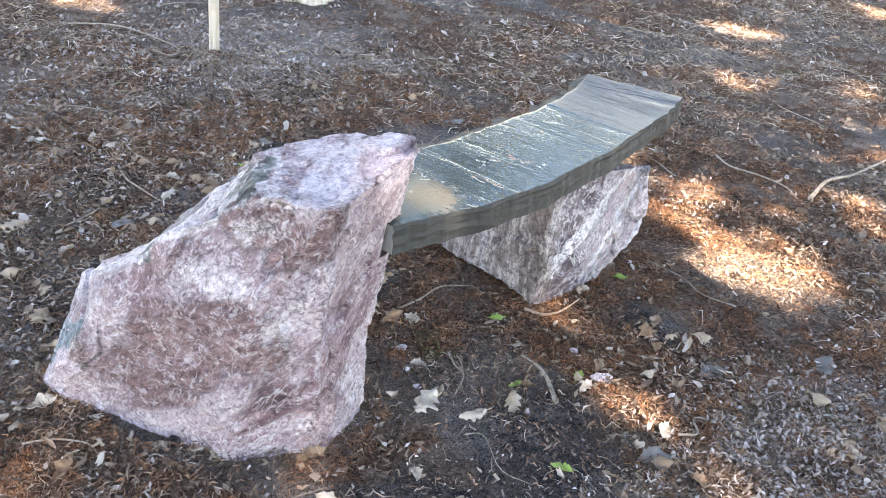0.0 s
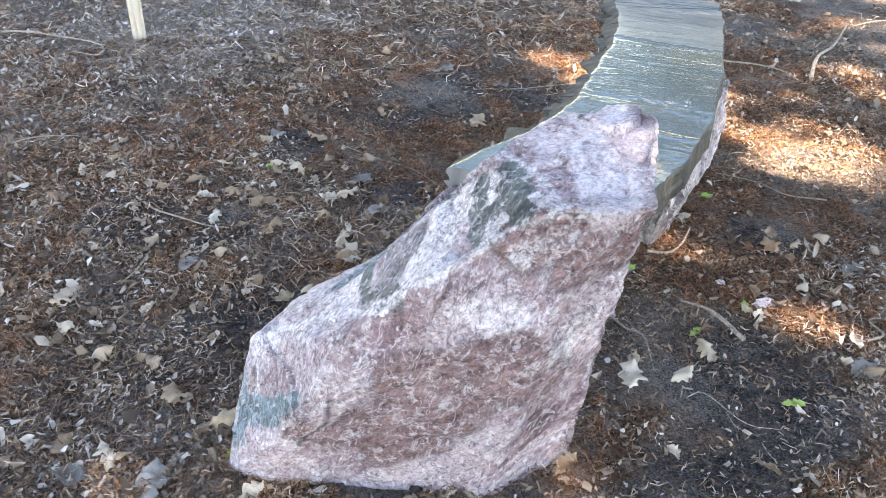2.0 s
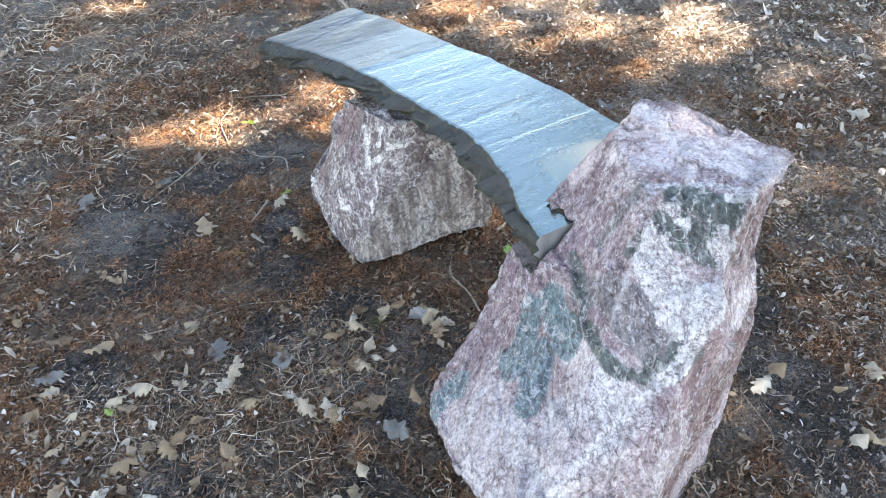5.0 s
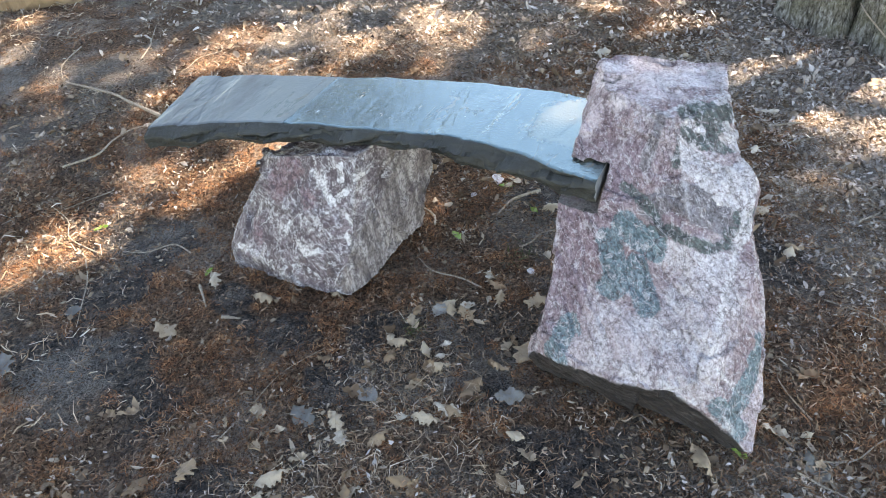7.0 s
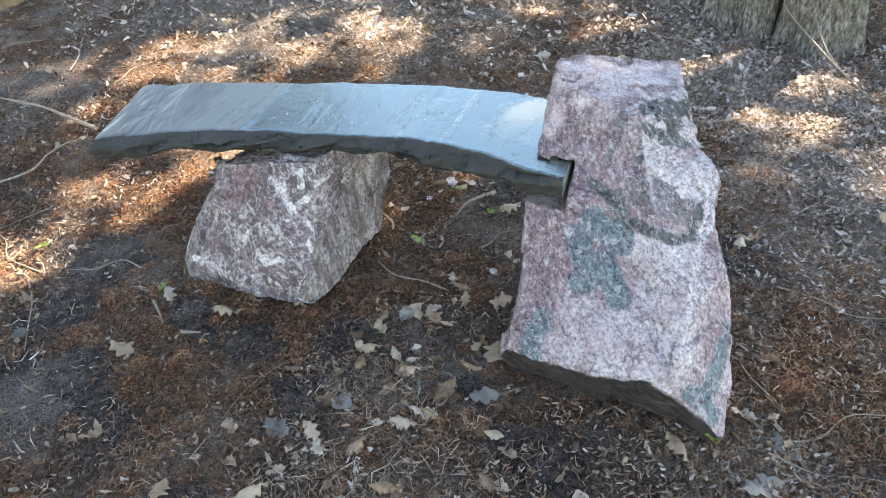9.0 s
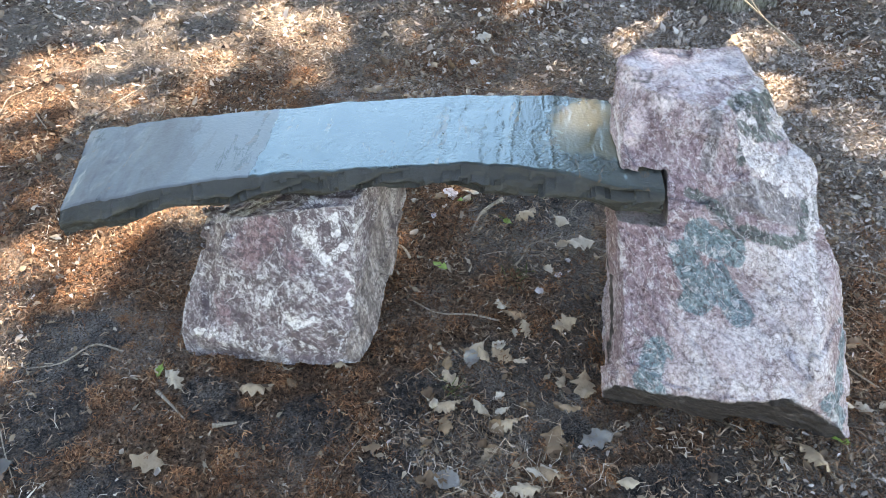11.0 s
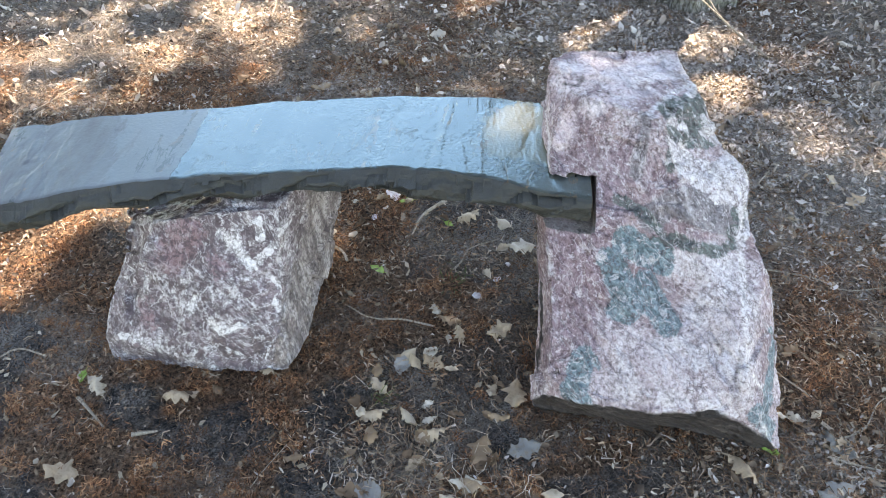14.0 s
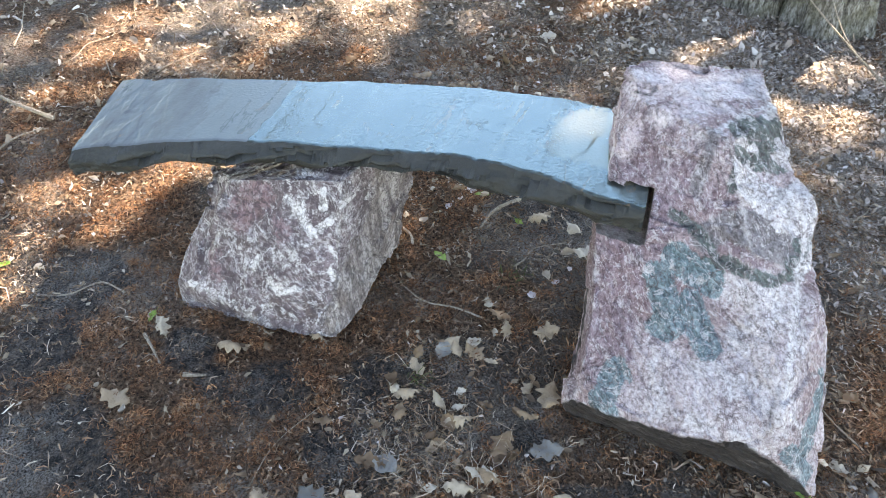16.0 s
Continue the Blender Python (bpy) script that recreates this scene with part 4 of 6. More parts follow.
LATTICE_B = [((0.166, 2.109, 0.634), (0.116, 2.151, 0.556), 0.011), ((0.116, 2.151, 0.556), (0.082, 2.134, 0.507), 0.011), ((0.082, 2.134, 0.507), (0.064, 2.076, 0.560), 0.009), ((0.147, 2.173, 0.585),
             (0.116, 2.151, 0.556), 0.009), ((0.100, 2.247, 0.383), (0.082, 2.233, 0.352), 0.01), ((0.082, 2.233, 0.352), (0.059, 2.189, 0.373), 0.01), ((0.029, 2.106, 0.421),
             (0.014, 2.097, 0.393), 0.012), ((0.137, 2.266, 0.434), (0.142, 2.282, 0.407), 0.011), ((0.099, 2.095, 0.616), (0.086, 2.098, 0.576), 0.009), ((0.063, 2.061, 0.589),
             (0.092, 2.021, 0.583), 0.009), ((0.052, 2.103, 0.483), (0.031, 2.089, 0.454), 0.008), ((0.256, 2.427, 0.307), (0.204, 2.392, 0.308), 0.008), ((0.423, 1.973, 0.511),
             (0.336, 1.876, 0.430), 0.022), ((0.336, 1.876, 0.430), (0.258, 1.841, 0.297), 0.022), ((0.496, 2.056, 0.599), (0.430, 1.981, 0.541), 0.014), ((0.494, 2.044, 0.427),
             (0.404, 1.941, 0.346), 0.008), ((0.100, 1.989, 0.318), (0.180, 1.923, 0.285), 0.02)]
MAROON_B = [((0.197, 2.228, 0.579), (0.211, 2.282, 0.508), 0.04), ((0.239, 2.371, 0.391), (0.213, 2.370, 0.354), 0.02), ((0.227, 1.815, 0.526), (0.214, 1.861, 0.439), 0.05), ((0.135, 2.196, 0.528),
            (0.114, 2.199, 0.493), 0.012)]
UMBER_SHADE_B = [((0.334, 2.248, 0.560), (0.243, 2.172, 0.610), 0.026), ((0.242, 2.338, 0.454), (0.174, 2.283, 0.454), 0.009), ((0.032, 2.166, 0.329), (0.020, 2.159, 0.309), 0.03), ((0.151, 2.341, 0.289),
           (0.110, 2.297, 0.276), 0.016), ((0.090, 2.254, 0.323), (0.062, 2.230, 0.290), 0.012)]
MARKS_B = {"lattice": LATTICE_B, "maroon": MAROON_B, "umber_shade": UMBER_SHADE_B}
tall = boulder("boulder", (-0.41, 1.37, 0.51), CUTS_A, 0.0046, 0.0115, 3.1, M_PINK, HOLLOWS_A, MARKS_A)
tagged(tall, "tall leaning boulder of pink, white and grey-green marble", "boulder")
low = boulder("boulder", (0.28, 2.15, 0.38), CUTS_B, 0.005, 0.011, 8.4, M_VEIN, HOLLOWS_B, MARKS_B, (0.9, 0.2, 0.3))
tagged(low, "squat purple boulder laced with white veins under the slab", "boulder")


# ---- bench slab ----
FRONT_END, BACK_END = Vector((-0.37, 1.545, 0)), Vector((-0.10, 1.33, 0))


def bench_slab():
    rows, across = 460, 60
    front = spline([(0.405, 2.605, 0), (0.315, 2.34, 0), (0.11, 2.0, 0), (-0.095, 1.735, 0), FRONT_END], rows)
    back = spline([(0.68, 2.46, 0), (0.59, 2.26, 0), (0.36, 1.86, 0), (0.13, 1.54, 0), BACK_END], rows)
    verts, faces, n_ring = [], [], 0
    for i, (a, b) in enumerate(zip(front, back)):
        s = i / (rows - 1)
        out = (a - b).normalized()
        a = a + out * (0.016 * (noise.voronoi((s * 12, 0.0, 0.5))[0][0] - 0.4) + 0.004 * noise.noise((s * 60, 4, 0)))
        b = b - out * (0.006 * noise.noise((s * 18, 7.5, 0)) + 0.003 * noise.noise((s * 70, 2.5, 0)))
        ring = []
        for j in range(across + 1):
            f = j / across
            p = b.lerp(a, f)
            z = 0.8165 - 0.0547 * p.y
            # cleft ledges that run slantwise over the slab, each a little tilted
            q = s * 11 - 0.35 * f + 0.9 * noise.noise((s * 4, f * 0.7, 2.0)) + 0.10 * noise.noise((p.x * 30, p.y * 30, 3.0))
            c0, u = math.floor(q), q % 1.0
            u = min(1.0, u / 0.035)
            h0, h1 = (noise.cell((c0 + d + 0.5, 3.5, 1.5)) - 0.5 for d in (-1, 0))
            z += 0.0008 * (h0 + (h1 - h0) * u)
            z += 0.0005 * (noise.cell((c0 + 0.5, 8.5, 1.5)) - 0.5) * (f - 0.5) * 2
            # thin leaves of stone broken away, long across the slab, thickest towards the far end
            along, over = p.x * 0.77 - p.y * 0.64, p.x * 0.64 + p.y * 0.77
            for fx, fy, seed, cut, deep in ((6, 22, 4, 0.27, 0.0004), (11, 34, 7, 0.31, 0.0003), (4, 15, 9, 0.33, 0.0005)):
                d = noise.noise((along * fx + 0.2 * noise.noise((p.x * 40, p.y * 40, seed)), over * fy, seed)) + 0.09 * noise.noise((p.x * 55, p.y * 55, seed + 2)) - cut + 0.36 * max(0.0, 1 - s / 0.24)
                z -= deep * (1 + 2.2 * max(0.0, 1 - s / 0.24)) * min(1.0, max(0.0, d / 0.05))
            # splits that cross the whole slab, one lip lower than the other
            for far, drop in ((1.86, 0.0011), (1.70, 0.0005), (1.44, 0.0006), (1.275, 0.0006), (1.185, 0.0006)):
                e = over - far + 0.012 * noise.noise((along * 9, far, 1.0)) + 0.004 * noise.noise((along * 45, far, 2.0))
                z -= drop * (1 / (1 + math.exp(max(-40, min(40, e / 0.0012)))) - 0.5) * max(0.0, 1 - abs(e) / 0.30)
            z += 0.0007 * noise.noise((p.x * 4, p.y * 4, 5))
            z -= 0.002 * max(0.0, 1 - (1 - f) * across)
            ring.append(Vector((p.x, p.y, z)))
        thick = 0.055 + 0.010 * noise.noise((s * 9, 2, 8))
        top_f, top_b = ring[-1], ring[0]
        for k in range(1, 15):
            # knapped flat facets, each tilted its own way
            d = k / 14
            here = Vector((s * 11 + 0.9 * d, d * 2.1, 0.5))
            here += 0.25 * Vector((noise.noise((s * 50, d * 3, 1)), noise.noise((s * 50, d * 3, 5)), 0))
            cell = noise.voronoi(here)[1][0]
            lean = Vector((noise.cell(cell * 3.1 + Vector((0.3, 0.2, 0.1))) - 0.5, noise.cell(cell * 5.3 + Vector((0.1, 0.4, 0.1))) - 0.3, 0))
            facet = 0.007 * (noise.cell(cell * 9.7) - 0.5) + 0.034 * (here - cell).dot(lean)
            wide = noise.voronoi((s * 8 + 0.4 * d, d * 0.6, 2.5))[0][0]
            blunt = 1 - 0.75 * min(1.0, max(0.0, (s - 0.78) / 0.2))
            belly = 0.030 * math.sin(math.pi * d ** 0.8) + 0.046 * (wide * wide - 0.2)
            grit = 0.0015 * noise.noise((s * 120, d * 12, 2))
            ring.append(top_f + out * (blunt * belly * min(1, d * 4) + facet * min(1.0, d * 3.5) * (1 - 0.8 * d * d) + grit + 0.004) - Vector((0, 0, d * thick + 0.022 * (wide - 0.45) * d)))
        for f in (0.8, 0.5, 0.2):
            p = b.lerp(a, f)
            ring.append(Vector((p.x, p.y, top_b.z - 0.062 + 0.004 * noise.noise((p.x * 10, p.y * 10, 1)))))
        for d in (1.0, 0.8, 0.62, 0.46, 0.3, 0.14):
            hollow = noise.voronoi((s * 17, d * 1.2, 4.5))[0][0] if d < 0.5 else 0.4
            ring.append(top_b - out * (0.005 + 0.004 * noise.noise((s * 25, d * 4, 4)) - 0.016 * (0.5 - abs(d - 0.3)) * (d < 0.5) * (0.9 - hollow)) - Vector((0, 0, d * 0.060)))
        n_ring = len(ring)
        verts += ring
    kinds = []
    for i in range(rows - 1):
        for j in range(n_ring):
            k = (j + 1) % n_ring
            faces.append((i * n_ring + j, i * n_ring + k, (i + 1) * n_ring + k, (i + 1) * n_ring + j))
            kinds.append(0 if j < across else 1)
    faces += [tuple(range(n_ring))[::-1], tuple(range((rows - 1) * n_ring, rows * n_ring))]
    kinds += [1, 2]
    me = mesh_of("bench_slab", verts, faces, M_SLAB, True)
    me.materials.append(M_EDGE)
    me.materials.append(M_SAWN)
    me.polygons.foreach_set("material_index", kinds)
    ob = new("bench_slab", me)
    bm = bmesh.new()
    bm.from_mesh(me)
    bmesh.ops.recalc_face_normals(bm, faces=bm.faces)
    for e in bm.edges:
        if len(e.link_faces) == 2:
            a, b = e.link_faces
            if a.material_index != b.material_index or a.material_index == 1 and e.calc_face_angle(0) > 0.16 or (a.material_index == 1 and a.normal.angle(b.normal, 0) > 0.5):
                e.smooth = False
    bm.to_mesh(me)
    bm.free()
    return tagged(ob, "curved grey bluestone seat slab with glossy sealed top", "bench seat")


def cut_notch(stone):
    """The sawn slot in the tall boulder that holds the end of the slab."""
    out = (FRONT_END - BACK_END).normalized()
    along = Vector((-out.y, out.x, 0))
    if along.x > 0:
        along = -along
    foot = [FRONT_END + along * 0.012 + out * 0.2, BACK_END + along * 0.012 - out * 0.008, BACK_END - along * 0.4 - out * 0.09, FRONT_END - along * 0.4 + out * 0.2]
    bm = bmesh.new()
    low_v = [bm.verts.new((p.x, p.y, 0.8165 - 0.0547 * p.y - 0.074)) for p in foot]
    top_v = [bm.verts.new((p.x, p.y, 0.8165 - 0.0547 * p.y + 0.006)) for p in foot]
    bm.faces.new(low_v)
    bm.faces.new(top_v)
    for i in range(4):
        bm.faces.new((low_v[i], low_v[(i + 1) % 4], top_v[(i + 1) % 4], top_v[i]))
    bmesh.ops.recalc_face_normals(bm, faces=bm.faces)
    me = bpy.data.meshes.new("slot")
    bm.to_mesh(me)
    bm.free()
    tool = new("slot", me)
    mod = stone.modifiers.new("slot", "BOOLEAN")
    mod.operation, mod.object, mod.solver = "DIFFERENCE", tool, "EXACT"
    done = bpy.data.meshes.new_from_object(stone.evaluated_get(bpy.context.evaluated_depsgraph_get()))
    stone.modifiers.clear()
    bm = bmesh.new()
    bm.from_mesh(done)
    keep_body(bm)
    bm.to_mesh(done)
    bm.free()
    stone.data = done
    done.name = "boulder"
    bpy.data.objects.remove(tool)


cut_notch(tall)
bench_slab()


# ---- stake, tree, far boulder ----
def stake(x, y):
    z = float(ground_z(x, y))
    bm = bmesh.new()
    bmesh.ops.create_cube(bm, size=1.0)
    bmesh.ops.scale(bm, vec=(0.045, 0.045, 1.1), verts=bm.verts)
    bmesh.ops.bevel(bm, geom=bm.edges[:], offset=0.003, segments=1, affect="EDGES")
    me = bpy.data.meshes.new("wooden_stake")
    bm.to_mesh(me)
    bm.free()
    me.materials.append(M_STAKE)
    ob = new("wooden_stake", me)
    ob.matrix_world = pose(x, y, z + 0.5, 0, 1.5, 20)
    return tagged(ob, "pale weathered wooden stake driven into the ground", "stake")


stake(-1.15, 3.64)


def tree(x, y, girth, height, stems=((0, 0, 1, 0),)):
    """A trunk with a flared foot and limbs that carry the crown."""
    root = tagged(new("tree"), "old twin-stemmed tree with flared grey-brown ridged trunks", "tree")
    root.location = (x, y, float(ground_z(x, y)))
    for k, (dx, dy, wide, lean) in enumerate(stems):
        rows, sides = 60, 72
        verts, faces = [], []
        for i in range(rows):
            h = -0.08 + height * (i / (rows - 1)) ** 1.6
            flare = 1 + 0.24 * math.exp(-max(h, 0) / 0.14)
            for j in range(sides):
                a = j / sides * math.tau
                lobes = 1 + (0.09 * math.exp(-max(h, 0) / 0.35) + 0.03) * math.sin(5 * a + 0.6 + 2 * k) + 0.05 * math.sin(11 * a + h * 3)
                r = girth * wide * flare * lobes * (1 - 0.35 * h / height)
                v = Vector((dx + lean * min(max(h - 0.4, 0), 2.2) + math.cos(a) * r, dy + math.sin(a) * r, h))
                ridge = noise.noise((math.cos(a) * 5, math.sin(a) * 5, h * 1.6 + 3 * k)) * 0.02 + abs(noise.noise((math.cos(a) * 11, math.sin(a) * 11, h * 2.2))) * 0.022
                verts.append(v + Vector((math.cos(a), math.sin(a), 0)) * ridge)
        for i in range(rows - 1):
            for j in range(sides):
                q = (j + 1) % sides
                faces.append((i * sides + j, i * sides + q, (i + 1) * sides + q, (i + 1) * sides + j))
        trunk = new("trunk", mesh_of("trunk", verts, faces, M_BARK, True))
        trunk.parent = root
    return root


TREE_AT = (1.45, -0.38)
oak = tree(*TREE_AT, 0.185, 9.5, ((0, 0, 1, 0.105), (-0.34, -0.14, 0.80, -0.045)))

# unseen limbs and crown, placed to shade the ground; gaps set the sun flecks
FLECKS = ((1.5, 0.9, 0.9, 0.8, 0.5), (1.75, 2.95, 0.45, 0.5, 0.40), (2.4, 3.9, 0.6, 0.6, 0.42), (0.9, 0.0, 0.7, 0.5, 0.36), (-0.25, 0.15, 0.4, 0.3, 0.36), (0.30, 0.35, 0.45, 0.35, 0.55), (0.42, 3.12, 0.12, 0.14, 0.05), (0.58, 2.95, 0.18, 0.21, 0.14), (0.80, 2.62, 0.21, 0.27, 0.12), (0.96, 2.25, 0.23, 0.27, 0.08), (0.50, 1.49, 0.11, 0.10, 0.05), (1.72, 5.22, 0.30, 0.20, 0.1),
          (1.46, 4.15, 0.20, 0.17, 0.2), (3.05, 6.3, 0.2, 0.3, 0.1), (-1.98, 4.12, 0.18, 0.18, 0.1), (2.02, 2.45, 0.14, 0.12, 0.05), (1.80, 1.95, 0.45, 0.7, 0.20),
          (-0.21, 1.86, 0.16, 0.14, 0.48), (-0.08, 1.99, 0.06, 0.06, 0.4), (0.27, 2.70, 0.10, 0.07, 0.3), (0.36, 2.80, 0.06, 0.05, 0.3))


def crown():
    rng = np.random.default_rng(5)
    n = 150000
    gx0, gy0 = rng.uniform(-8.0, 4.4, n), rng.uniform(-6.5, 12.0, n)
    # an uneven round crown, thinning out towards its rim
    rim = np.hypot((gx0 + 1.7) / 5.6, (gy0 - 2.7) / 8.4) + 0.16 * (field(gx0, gy0, 1.3, 2.2) - 0.5)
    keep = rng.random(n) < np.clip((1.08 - rim) / 0.12, 0, 1)
    for fx, fy, rx, ry, dim in FLECKS:
        d = ((gx0 - fx) / rx) ** 2 + ((gy0 - fy) / ry) ** 2
        keep &= (d > 0.55 + 0.9 * field(gx0, gy0, 26, fx * 3)) | (rng.random(n) < dim)
    # extra leaves over the open side of the bench, closing stray sun gaps
    thick = np.random.default_rng(6)
    gx0, gy0 = np.append(gx0[keep], thick.uniform(-2.3, -0.5, 3600)), np.append(gy0[keep], thick.uniform(1.5, 4.0, 3600))
    n = len(gx0)
    # further leaves straight overhead, there to cut the skylight
    over = 20000
    px, py = rng.uniform(-6.5, 4.0, over), rng.uniform(-2.5, 8.5, over)
    ok = field(px, py, 1.1, 0.4) > 0.36
    px, py = px[ok], py[ok]
    for fx, fy, rx, ry, dim in FLECKS:
        # leave the sun's way to the flecks open at this height
        ux, uy = fx + SUN.x * 9.0 / SUN.z, fy + SUN.y * 9.0 / SUN.z
        ok = ((px - ux) / (rx + 0.9)) ** 2 + ((py - uy) / (ry + 1.2)) ** 2 > 1
        px, py = px[ok], py[ok]
    h = 8.8 + 2.8 * rng.random(n) + 0.5 * np.sin(gx0 * 1.7) * np.cos(gy0 * 1.3)
    shift = (h - 0.22) / SUN.z
    c = np.stack([gx0 + SUN.x * shift, gy0 + SUN.y * shift, h], -1)
    c = np.concatenate([c, np.stack([px, py, 8.2 + 2.2 * rng.random(len(px))], -1)])
    n = len(c)
    u = rng.normal(size=(n, 3))
    u /= np.linalg.norm(u, axis=1)[:, None]
    w = np.cross(u, rng.normal(size=(n, 3)))
    w /= np.linalg.norm(w, axis=1)[:, None]
    size = np.where(np.arange(n) < len(gx0), rng.uniform(0.06, 0.10, n), rng.uniform(0.07, 0.13, n))[:, None]
    v = np.stack([c - u * size * 1.3, c + w * size * 0.75, c + u * size * 1.3, c - w * size * 0.75], 1).reshape(-1, 3)
    q = np.arange(4 * n).reshape(-1, 4)
    ob = new("crown", quads_mesh("crown", v - np.array(oak.location), q, M_CROWN))
    ob.parent = oak
    limbs = Vector((0, 0, 8.6))
    for tx, ty in ((-2.6, -4.0), (2.6, -3.8), (0.3, -2.0), (1.5, 0.8)):
        bm = bmesh.new()
        end = Vector((tx + 0.6, ty - 2.6, 10.6))
        pts = spline([limbs, limbs.lerp(end, 0.5) + Vector((0, 0, 0.5)), end], 12)
        tube(bm, pts, [0.11 - 0.008 * i for i in range(12)], 10)
        part("limb", bm, M_BARK, oak)


crown()


def mirrored_tree(x, y, girth, height, radius, n=6500):
    """A leafy tree out of view, added to darken what the slab mirrors."""
    root = tree(x, y, girth, height)
    tagged(root, "leafy tree out of view, added to darken slab reflections", "tree")
    r = np.random.default_rng(int(100 + x * 7))
    clumps = r.normal(size=(70, 3))
    clumps *= (radius * (0.45 + 0.5 * r.random(70)) / np.linalg.norm(clumps, axis=1))[:, None]
    c = clumps[r.integers(0, 70, n)] + r.normal(0, 0.42, (n, 3)) + np.array([0, 0, height * 1.02])
    u = r.normal(size=(n, 3))
    u /= np.linalg.norm(u, axis=1)[:, None]
    w = np.cross(u, r.normal(size=(n, 3)))
    w /= np.linalg.norm(w, axis=1)[:, None]
    size = r.uniform(0.07, 0.13, n)[:, None]
    v = np.stack([c - u * size * 1.3, c + w * size * 0.75, c + u * size * 1.3, c - w * size * 0.75], 1).reshape(-1, 3)
    ob = new("crown", quads_mesh("crown", v, np.arange(4 * n).reshape(-1, 4), M_MIRRORED))
    ob.parent = root
    for i in range(5):
        a = i * 1.3
        bm = bmesh.new()
        tip = Vector((math.cos(a) * radius * 0.8, math.sin(a) * radius * 0.8, height + 0.5))
        base = Vector((0, 0, height * 0.75))
        tube(bm, spline([base, base.lerp(tip, 0.5) + Vector((0, 0, 0.3)), tip], 10), [0.09 - 0.007 * k for k in range(10)], 8)
        part("limb", bm, M_BARK, root)


# added trees, each set where the slab's mirrored sky should be dimmer
mirrored_tree(2.2, 13.4, 0.22, 4.0, 3.4, 3200)
mirrored_tree(-1.6, 12.6, 0.2, 3.8, 3.0, 3200)
mirrored_tree(7.0, -6.5, 0.25, 7.6, 2.4, 4600)
mirrored_tree(14.5, 2.7, 0.22, 6.8, 3.2, 2400)
mirrored_tree(6.8, 13.9, 0.2, 4.0, 2.8, 3000)
mirrored_tree(8.8, 10.8, 0.2, 3.6, 3.2, 3300)


def far_boulder(name, centre, size, seed, mat, label):
    bm = bmesh.new()
    bmesh.ops.create_icosphere(bm, subdivisions=4, radius=1.0)
    for v in bm.verts:
        d = v.co.normalized()
        v.co = Vector((d.x * size[0], d.y * size[1], d.z * size[2])) * (0.85 + 0.35 * noise.noise(d * 1.6 + Vector((seed, 0, 0))) + 0.06 * noise.noise(d * 7))
    me = bpy.data.meshes.new(name)
    bm.to_mesh(me)
    bm.free()
    me.materials.append(mat)
    ob = new(name, me)
    ob.location = (centre[0], centre[1], float(ground_z(centre[0], centre[1])) + size[2] * 0.3)
    return tagged(ob, label, "boulder")


far_boulder("boulder", (3.15, 3.45), (0.28, 0.5, 0.2), 2.0, M_BROWN, "low brown boulder lying in the litter")
far_boulder("boulder", (-0.95, 4.72), (0.16, 0.13, 0.09), 5.0, M_STAKE, "pale flat stone lying in the litter")


# ---- litter ----
def blocked(x, y):
    """Where the boulders and the trunk stand."""
    a = ((x + 0.45) * 0.78 + (y - 1.4) * 0.62) / 0.25, (-(x + 0.45) * 0.62 + (y - 1.4) * 0.78) / 0.16
    b = (x - 0.28) / 0.20, (y - 2.13) / 0.17
    return (a[0] ** 2 + a[1] ** 2 < 1) | (b[0] ** 2 + b[1] ** 2 < 1) | ((x - 1.45) ** 2 + (y + 0.38) ** 2 < 0.06) | ((x - 1.11) ** 2 + (y + 0.52) ** 2 < 0.035)


def spots(rng, n, reach):
    """Places on the ground: dense round the bench, thinner far off."""
    if reach == "near":
        x, y = rng.uniform(-1.7, 1.7, n), rng.uniform(0.5, 3.6, n)
    else:
        n = int(n * 1.9)
        x, y = rng.uniform(-5.5, 7.0, n), rng.uniform(-4.5, 10.0, n)
        out = np.hypot(np.maximum(np.abs(x - 0.7) - 3.0, 0), np.maximum(np.abs(y - 2.6) - 4.0, 0))
        k = rng.random(n) < np.exp(-out * 1.4) * np.where((np.abs(x) < 1.7) & (np.abs(y - 2.05) < 1.55), 0.15, 1.0)
        x, y = x[k], y[k]
    ok = ~blocked(x, y) & (rng.random(len(x)) > 0.55 * bare(x, y))
    return x[ok], y[ok]


